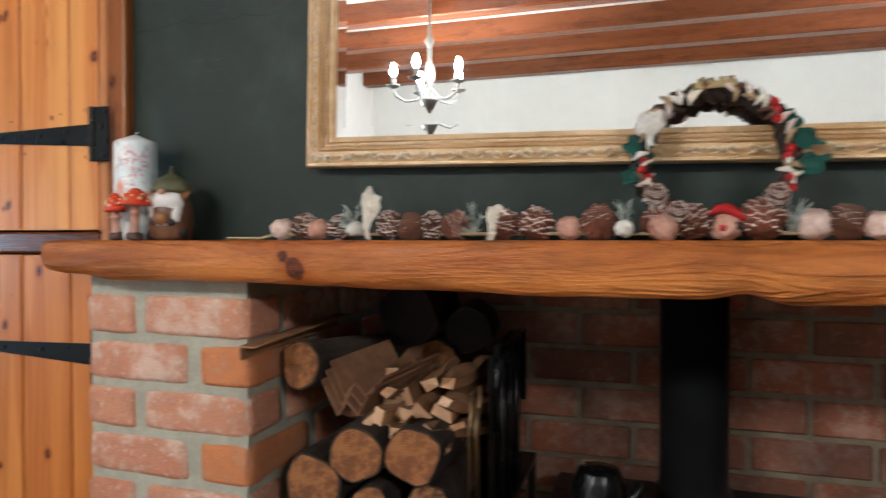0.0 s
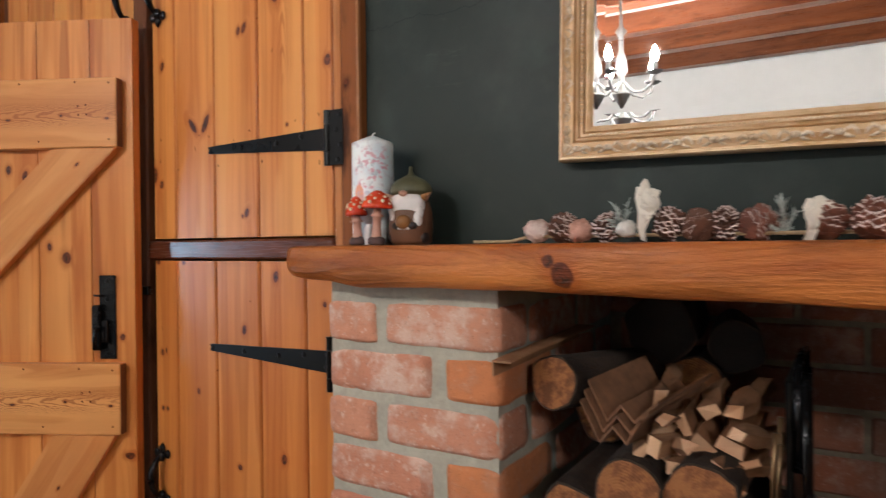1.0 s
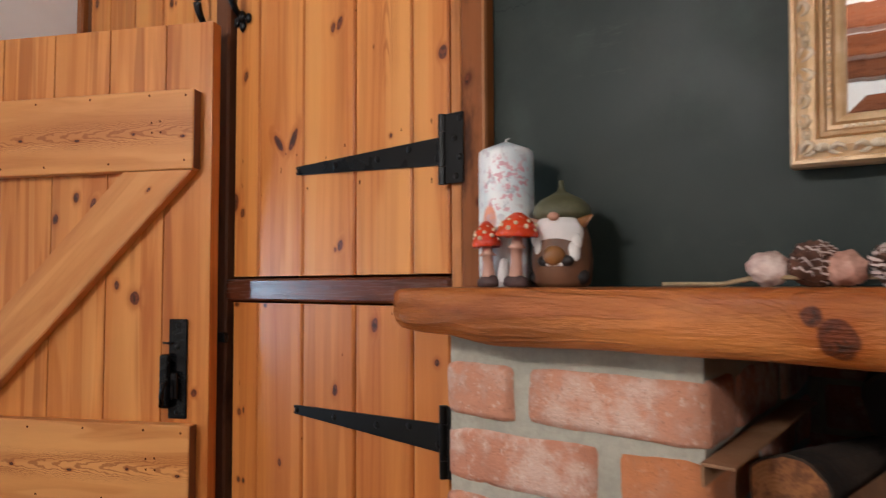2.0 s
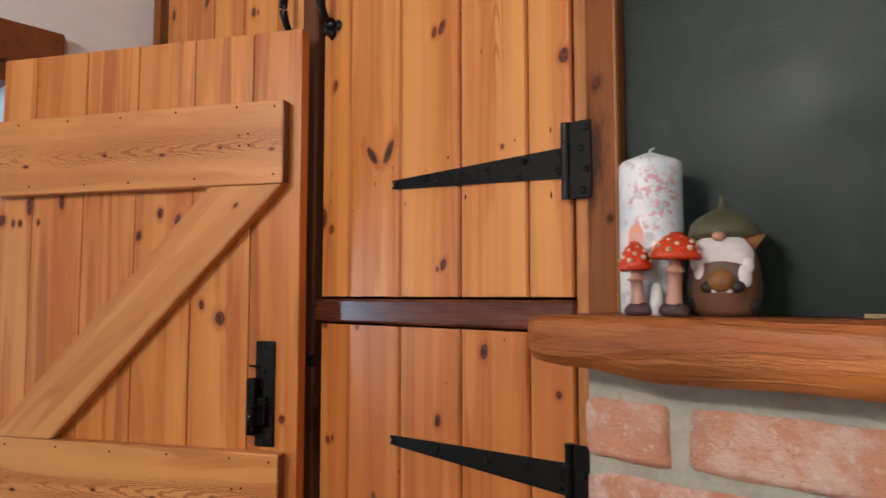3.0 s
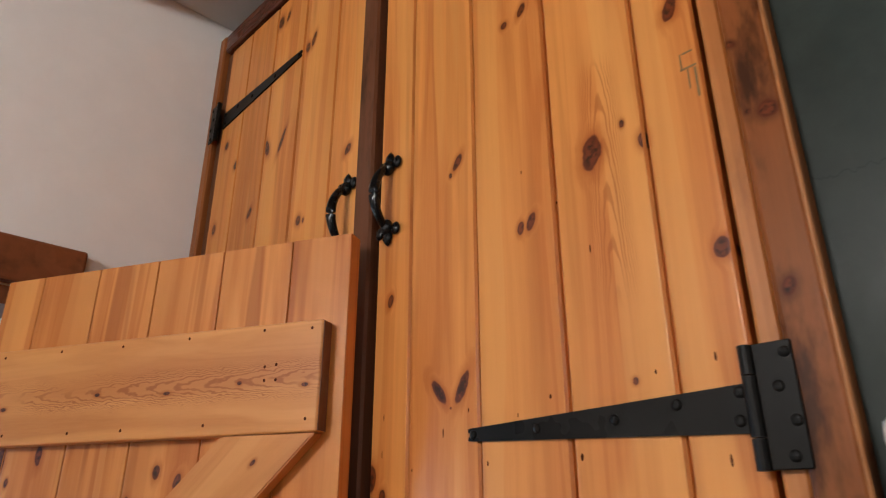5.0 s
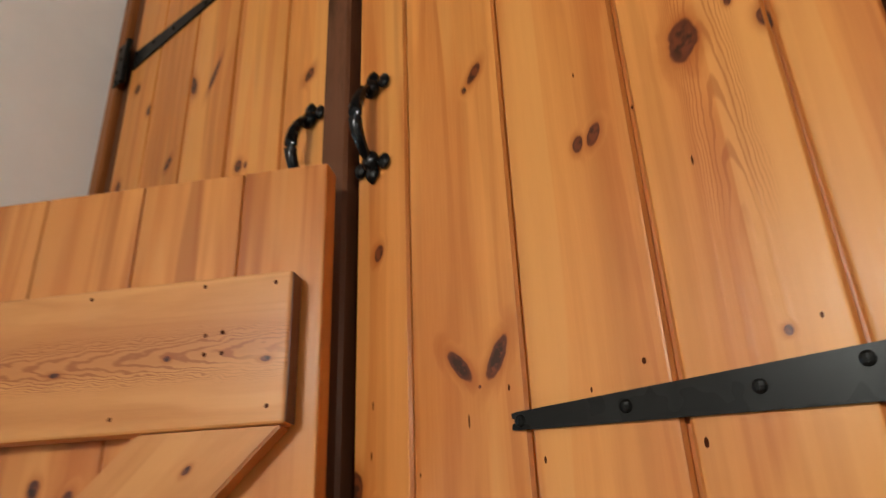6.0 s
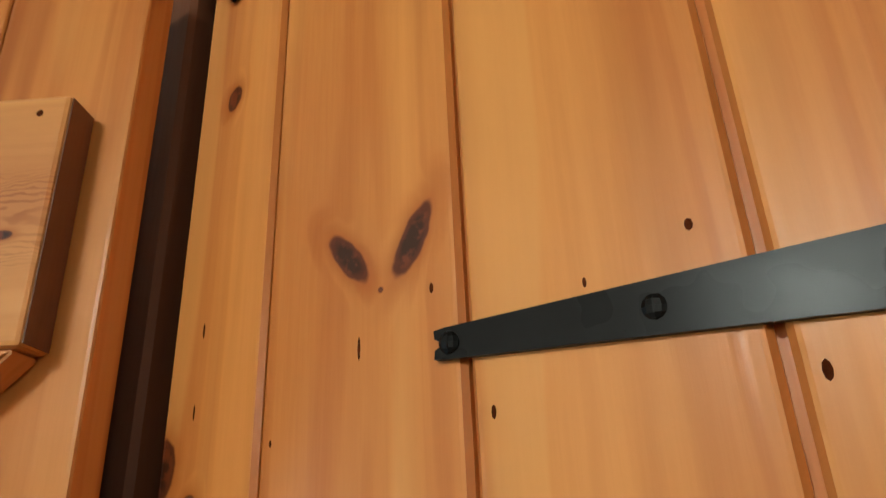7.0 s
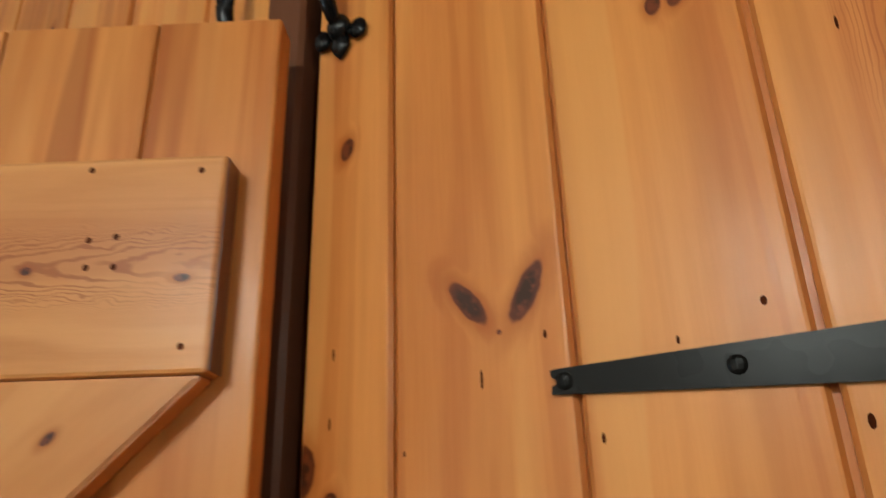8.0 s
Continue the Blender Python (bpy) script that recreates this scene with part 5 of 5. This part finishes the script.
for x in (-0.018, -0.006, 0.009, 0.02):
    cube(bm, x - 0.004, x + 0.004, -0.004, -0.001, 0.002, 0.0085, bevel=0.001)
part("gold_sign", bm, gilt_sign, wreath, "small gold cut-out sign", m=Matrix.Translation(on_ring(90, 0.004, -0.018)) @ Matrix.Rotation(radians(-3), 4, "Y"))
for deg in (218, 240, 320):
    part("wreath_cone", cones["small"], None, wreath, m=Matrix.Translation(on_ring(deg, 0.0, -0.012)) @ Matrix.Rotation(radians(70), 4, "X") @ Matrix.Scale(0.6, 4))
part("felt_bow", bow(0.042, 4.0), white_fuzz, wreath, "white felt bow", m=Matrix.Translation(on_ring(150, 0.0, -0.018) - Vector((0, 0, 0.03))))
part("ribbon", sweep(bmesh.new(), [(-0.008 + 0.010 * i, -0.010 - 0.004 * (i % 2), -0.077 + 0.009 * math.sin(i * 0.9)) for i in range(9)], [0.003, 0.006, 0.007, 0.0065, 0.006, 0.007, 0.0075, 0.006, 0.003], 8), berry, wreath, "red felt ribbon", smooth=True)

# ---- log rack, logs and kindling ----
bark = simple("rough_bark", (0.060, 0.038, 0.026), 0.95, 0, 0.4, 70, 0.006)
# near-black log end: shade at the back of the hearth put into the colour
shaded_end = simple("shaded_log_end", (0.026, 0.020, 0.017), 0.9, 0, 0.3, 60, 0.003)
m_end, nt, b = material("sawn_log_end")
co = nd(nt, "TexCoord").outputs["Object"]
sp = nd(nt, "SeparateXYZ", vmath(nt, "ADD", co, vmath(nt, "MULTIPLY", nd(nt, "TexNoise", co).outputs[1], (0.02, 0.0, 0.02))))
rad = maths(nt, "SQRT", maths(nt, "ADD", maths(nt, "MULTIPLY", sp.outputs[0], sp.outputs[0]), maths(nt, "MULTIPLY", sp.outputs[2], sp.outputs[2])))
rings_v = maths(nt, "SINE", maths(nt, "MULTIPLY", rad, 1500.0))
rnd = nd(nt, "ObjectInfo").outputs["Random"]
col = mix(nt, ramp(nt, rings_v, -1, 1, 0, 0.07), (0.33, 0.145, 0.05), (0.16, 0.062, 0.022))
col = mix(nt, ramp(nt, noise_tex(nt, co, 30, 5, 0.7), 0.43, 0.58, 0, 1.0), col, (0.060, 0.022, 0.010))
col = mix(nt, maths(nt, "MULTIPLY", rnd, 0.5), col, (0.34, 0.12, 0.036))
put(nt, b, "Base Color", col)
put(nt, b, "Roughness", 0.85)
bump(nt, b, maths(nt, "ADD", maths(nt, "MULTIPLY", rings_v, 0.15), noise_tex(nt, co, 160, 4)), 0.7, 0.002)
split_m = wood("split_kindling", (0.66, 0.43, 0.26), (0.40, 0.21, 0.10), along="z", redder=(0.45, 0.20, 0.09), rough=0.8, coat=0.0)
# browner wood for the sticks' sides, with their shade painted in
split_side = wood("shaded_kindling_side", (0.30, 0.155, 0.075), (0.13, 0.058, 0.026), along="z", redder=(0.24, 0.10, 0.045), rough=0.85, coat=0.0, stain=0.6)
rack = thing("log_rack", "black iron log rack standing on the hearth", "log rack")
part("shelf", box(-0.595, -0.225, 0.93, 1.40, 0.952, 0.966, bevel=0.002), iron, rack)
for x in (-0.590, -0.232):
    for y in (0.945, 1.385):
        part("leg", box(x - 0.008, x + 0.008, y - 0.008, y + 0.008, 0.0605, 0.952), iron, rack)
part("end_panel", box(-0.250, -0.240, 1.07, 1.30, 0.967, 1.222, bevel=0.003), iron, rack)
part("top_bar", sweep(bmesh.new(), [(-0.235, 1.07, 1.1), (-0.235, 1.075, 1.235), (-0.235, 1.19, 1.245), (-0.235, 1.30, 1.235), (-0.235, 1.305, 1.1)], 0.006, 8), iron_gloss, rack, smooth=True)
for i, y in enumerate((1.07, 1.125, 1.18)):
    part("bar", tube(bmesh.new(), (-0.226, y, 0.967), (-0.226, y, 1.225), 0.005), iron_gloss, rack, smooth=True)


def log(x, y, z, r, length, seed, tip=0.0, turn=0.0, dark=False):
    """A short round log: wavy bark and pale sawn ends, its axis along y; dark gives ends coloured for shade."""
    bm = bmesh.new()
    n, secs, rows = 26, 7, []
    for s in range(secs):
        yy = length * s / (secs - 1)
        row = []
        for i in range(n):
            a = 6.28318 * i / n
            rr = r * (1 + 0.17 * noise.noise((math.cos(a) * 1.3 + seed, math.sin(a) * 1.3, yy * 2)) + 0.05 * noise.noise((math.cos(a) * 5, math.sin(a) * 5 + seed, yy * 9)))
            row.append(bm.verts.new((rr * math.cos(a), yy, rr * math.sin(a))))
        rows.append(row)
    for p, q in zip(rows, rows[1:]):
        for i in range(n):
            bm.faces.new((p[i], q[i], q[(i + 1) % n], p[(i + 1) % n]))
    for row, flip in ((rows[0], False), (rows[-1], True)):
        inner = [bm.verts.new(v.co * 0.93 + Vector((0, v.co.y * 0.07 + (0.001 if flip else -0.001), 0))) for v in row]
        for i in range(n):
            bm.faces.new((row[i], row[(i + 1) % n], inner[(i + 1) % n], inner[i]))
        f = bm.faces.new(inner)
        f.material_index = 1
    mats = [bark, shaded_end if dark else m_end]
    t = thing("firewood_log", "sawn round firewood log with dark bark stacked in the rack", "log", pose(x, y, z, tip, 0, turn), "stacked logs", bm=bm, mats=mats)
    return t


log(-0.515, 0.965, 1.0175, 0.050, 0.30, 1)
log(-0.412, 0.962, 0.9985, 0.031, 0.28, 2)
log(-0.317, 0.968, 1.003, 0.036, 0.30, 3)
log(-0.432, 0.950, 1.078, 0.044, 0.30, 4, 1, 2)
log(-0.341, 0.958, 1.083, 0.046, 0.30, 5, 0, -2)
log(-0.553, 0.995, 1.205, 0.041, 0.28, 6, -4, -14)
log(-0.530, 1.16, 1.118, 0.046, 0.28, 7, 0, -3)
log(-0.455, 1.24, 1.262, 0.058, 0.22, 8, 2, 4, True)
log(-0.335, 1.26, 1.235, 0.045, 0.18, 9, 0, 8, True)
log(-0.40, 1.24, 1.175, 0.045, 0.16, 10, 0, 0)

random.seed(21)


def kindling(x, y, z, w, h, length, roll, tip, turn):
    w, h = w * 0.8, h * 0.8
    y, z = y - 0.075, z - 0.010
    bm = box(-w / 2, w / 2, -h / 2, h / 2, 0, length)
    # pale wood on the front end only, shade-dark wood on the other faces
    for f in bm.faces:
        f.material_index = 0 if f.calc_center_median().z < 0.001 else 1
    bmesh.ops.subdivide_edges(bm, edges=[e for e in bm.edges if abs(e.verts[0].co.z - e.verts[1].co.z) > 0.01], cuts=3)
    rough_up(bm, min(w, h) * 0.6, 60, x * 31 + z * 17)
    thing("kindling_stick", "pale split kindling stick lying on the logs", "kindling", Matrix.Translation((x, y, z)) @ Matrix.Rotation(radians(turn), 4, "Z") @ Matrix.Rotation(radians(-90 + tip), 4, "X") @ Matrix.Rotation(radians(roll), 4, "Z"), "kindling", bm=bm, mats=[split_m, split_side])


for row in ((-0.408, 1.115, 1.196, 0.026, 0.034, 10, 4, 4), (-0.398, 1.10, 1.158, 0.028, 0.032, 30, 2, -3), (-0.345, 1.09, 1.141, 0.030, 0.036, 50, 3, 6), (-0.312, 1.085, 1.151, 0.036, 0.030, 12, 2, -6),
            (-0.312, 1.055, 1.098, 0.040, 0.034, 25, 6, -4), (-0.420, 1.05, 1.135, 0.030, 0.018, -35, 3, 8), (-0.372, 1.055, 1.120, 0.034, 0.016, 5, 2, -2), (-0.308, 1.115, 1.187, 0.030, 0.026, 8, 4, -8),
            (-0.368, 1.09, 1.168, 0.018, 0.040, -20, 4, 2), (-0.340, 1.12, 1.185, 0.020, 0.030, 60, 2, 5), (-0.385, 1.08, 1.128, 0.022, 0.022, 40, 2, 3), (-0.295, 1.10, 1.125, 0.012, 0.05, 70, 2, -3),
            (-0.355, 1.04, 1.152, 0.020, 0.024, 33, -14, 24), (-0.325, 1.05, 1.128, 0.024, 0.018, 12, -10, -22), (-0.385, 1.05, 1.183, 0.022, 0.026, 48, -12, 12), (-0.300, 1.07, 1.168, 0.026, 0.022, 20, -12, -14),
            (-0.335, 1.06, 1.106, 0.022, 0.020, 60, -4, 18), (-0.400, 1.04, 1.150, 0.016, 0.028, 15, -8, -18)):
    kindling(*row[:5], 0.17, *row[5:])


def folded(x, y, z, seed, wide):
    """A thin strip folded in a zigzag and pushed in among the sticks."""
    bm = bmesh.new()
    pts = [(-0.058, 0.030), (-0.030, -0.024), (-0.006, 0.002), (0.014, -0.018), (wide, 0.016)]
    rows = []
    for yy in (0.0, 0.16):
        rows.append([[bm.verts.new((a, yy, c + t)) for a, c in pts] for t in (0, 0.0045)])
    for k in range(4):
        (f0, f1), (b0, b1) = rows
        for q in ((f0[k], f0[k + 1], f1[k + 1], f1[k]), (b0[k], b1[k], b1[k + 1], b0[k + 1]), (f0[k], b0[k], b0[k + 1], f0[k + 1]), (f1[k], f1[k + 1], b1[k + 1], b1[k])):
            bm.faces.new(q)
    bm.faces.new((rows[0][0][0], rows[0][1][0], rows[1][1][0], rows[1][0][0]))
    bm.faces.new((rows[0][0][4], rows[1][0][4], rows[1][1][4], rows[0][1][4]))
    thing("folded_wood_strip", "thin folded brown strip pushed in among the kindling", "kindling", pose(x, y, z, 6, 0, -16), "folded strips", bm=bm, mats=simple("brown_card", (0.27, 0.13, 0.065), 0.85, 0, 0.25, 60, 0.001))


for k in range(3):
    folded(-0.452 + 0.004 * k, 0.975 + 0.006 * k, 1.150 + 0.014 * k, k, 0.036 + 0.008 * k)
bm = cube(cube(bmesh.new(), -0.016, 0.016, 0, 0.30, 0, 0.0035, bevel=0.001), -0.016, -0.0125, 0, 0.30, -0.020, 0, bevel=0.001)
thing("wood_lath", "thin brown wooden lath resting against the brick pier", "lath", pose(-0.594, 0.905, 1.243, 4, 0, -4), bm=bm, mats=wood("lath_wood", (0.33, 0.17, 0.08), (0.19, 0.085, 0.035), redder=(0.22, 0.10, 0.05), rough=0.7, coat=0))

# ---- stove, flue and tools ----
stove_black = simple("matt_black_stove_paint", (0.010, 0.010, 0.0105), 0.36, 0.1, 0.2, 60, 0.0006)
stove = thing("wood_stove", "black cast iron stove with a flue pipe standing in the hearth", "stove")
part("stove_body", box(-0.16, 0.33, 1.03, 1.40, 0.12, 0.90, bevel=0.012, seg=2), stove_black, stove)
part("stove_top", box(-0.18, 0.35, 1.01, 1.42, 0.90, 0.925, bevel=0.006, seg=2), stove_black, stove)
for x in (-0.13, 0.30):
    for y in (1.06, 1.37):
        part("leg", tube(bmesh.new(), (x, y, 0.0605), (x, y, 0.12), 0.018, 0.022), stove_black, stove)
part("stove_door", box(-0.11, 0.28, 1.012, 1.03, 0.25, 0.80, bevel=0.006, seg=2), stove_black, stove)
part("flue_pipe", lathe(bmesh.new(), [(0.068, 0.926), (0.068, 0.95), (0.061, 0.951), (0.061, 1.349)], (0.080, 1.335, 0), 36), stove_black, stove, "matt black flue pipe", smooth=True)
bm = lathe(bmesh.new(), [(0.034, 0.0), (0.046, 0.012), (0.050, 0.045), (0.046, 0.085), (0.036, 0.104), (0.034, 0.108), (0.004, 0.112)], (0, 0, 0), 24)
kettle = thing("iron_kettle", "small black iron kettle standing on the stove", "kettle", Matrix.Translation((-0.077, 1.12, 0.9255)) @ Matrix.Diagonal((0.96, 0.96, 1.06, 1)))
part("kettle_body", bm, iron_gloss, kettle, smooth=True)
part("spout", sweep(bmesh.new(), [(0.042, 0, 0.05), (0.06, 0, 0.065), (0.068, 0, 0.09)], [0.012, 0.009, 0.006], 10), iron_gloss, kettle, smooth=True)
tools = thing("fire_tools", "short brass fire tools standing in the log rack", "fire tools", Matrix.Translation((-0.258, 0.985, 0.9665)))
for dx, dy, h in ((0.0, 0.0, 0.205), (0.004, 0.022, 0.185), (0.002, 0.045, 0.215)):
    part("tool_rod", sweep(bmesh.new(), [(dx, dy, 0.0), (dx, dy, h * 0.7), (dx + 0.004, dy, h)], [0.004, 0.003, 0.004], 8), simple("aged_brass_rod", (0.22, 0.14, 0.07), 0.35, 0.8), tools, smooth=True)
rail = thing("fire_screen_post", "black iron upright beside the stove", "fire screen", Matrix.Translation((0.425, 1.25, 0.0605)))
part("post", lathe(bmesh.new(), [(0.06, 0), (0.06, 0.01), (0.012, 0.02), (0.012, 1.07), (0.02, 1.08), (0.006, 1.11)], sides=16), iron_gloss, rail)
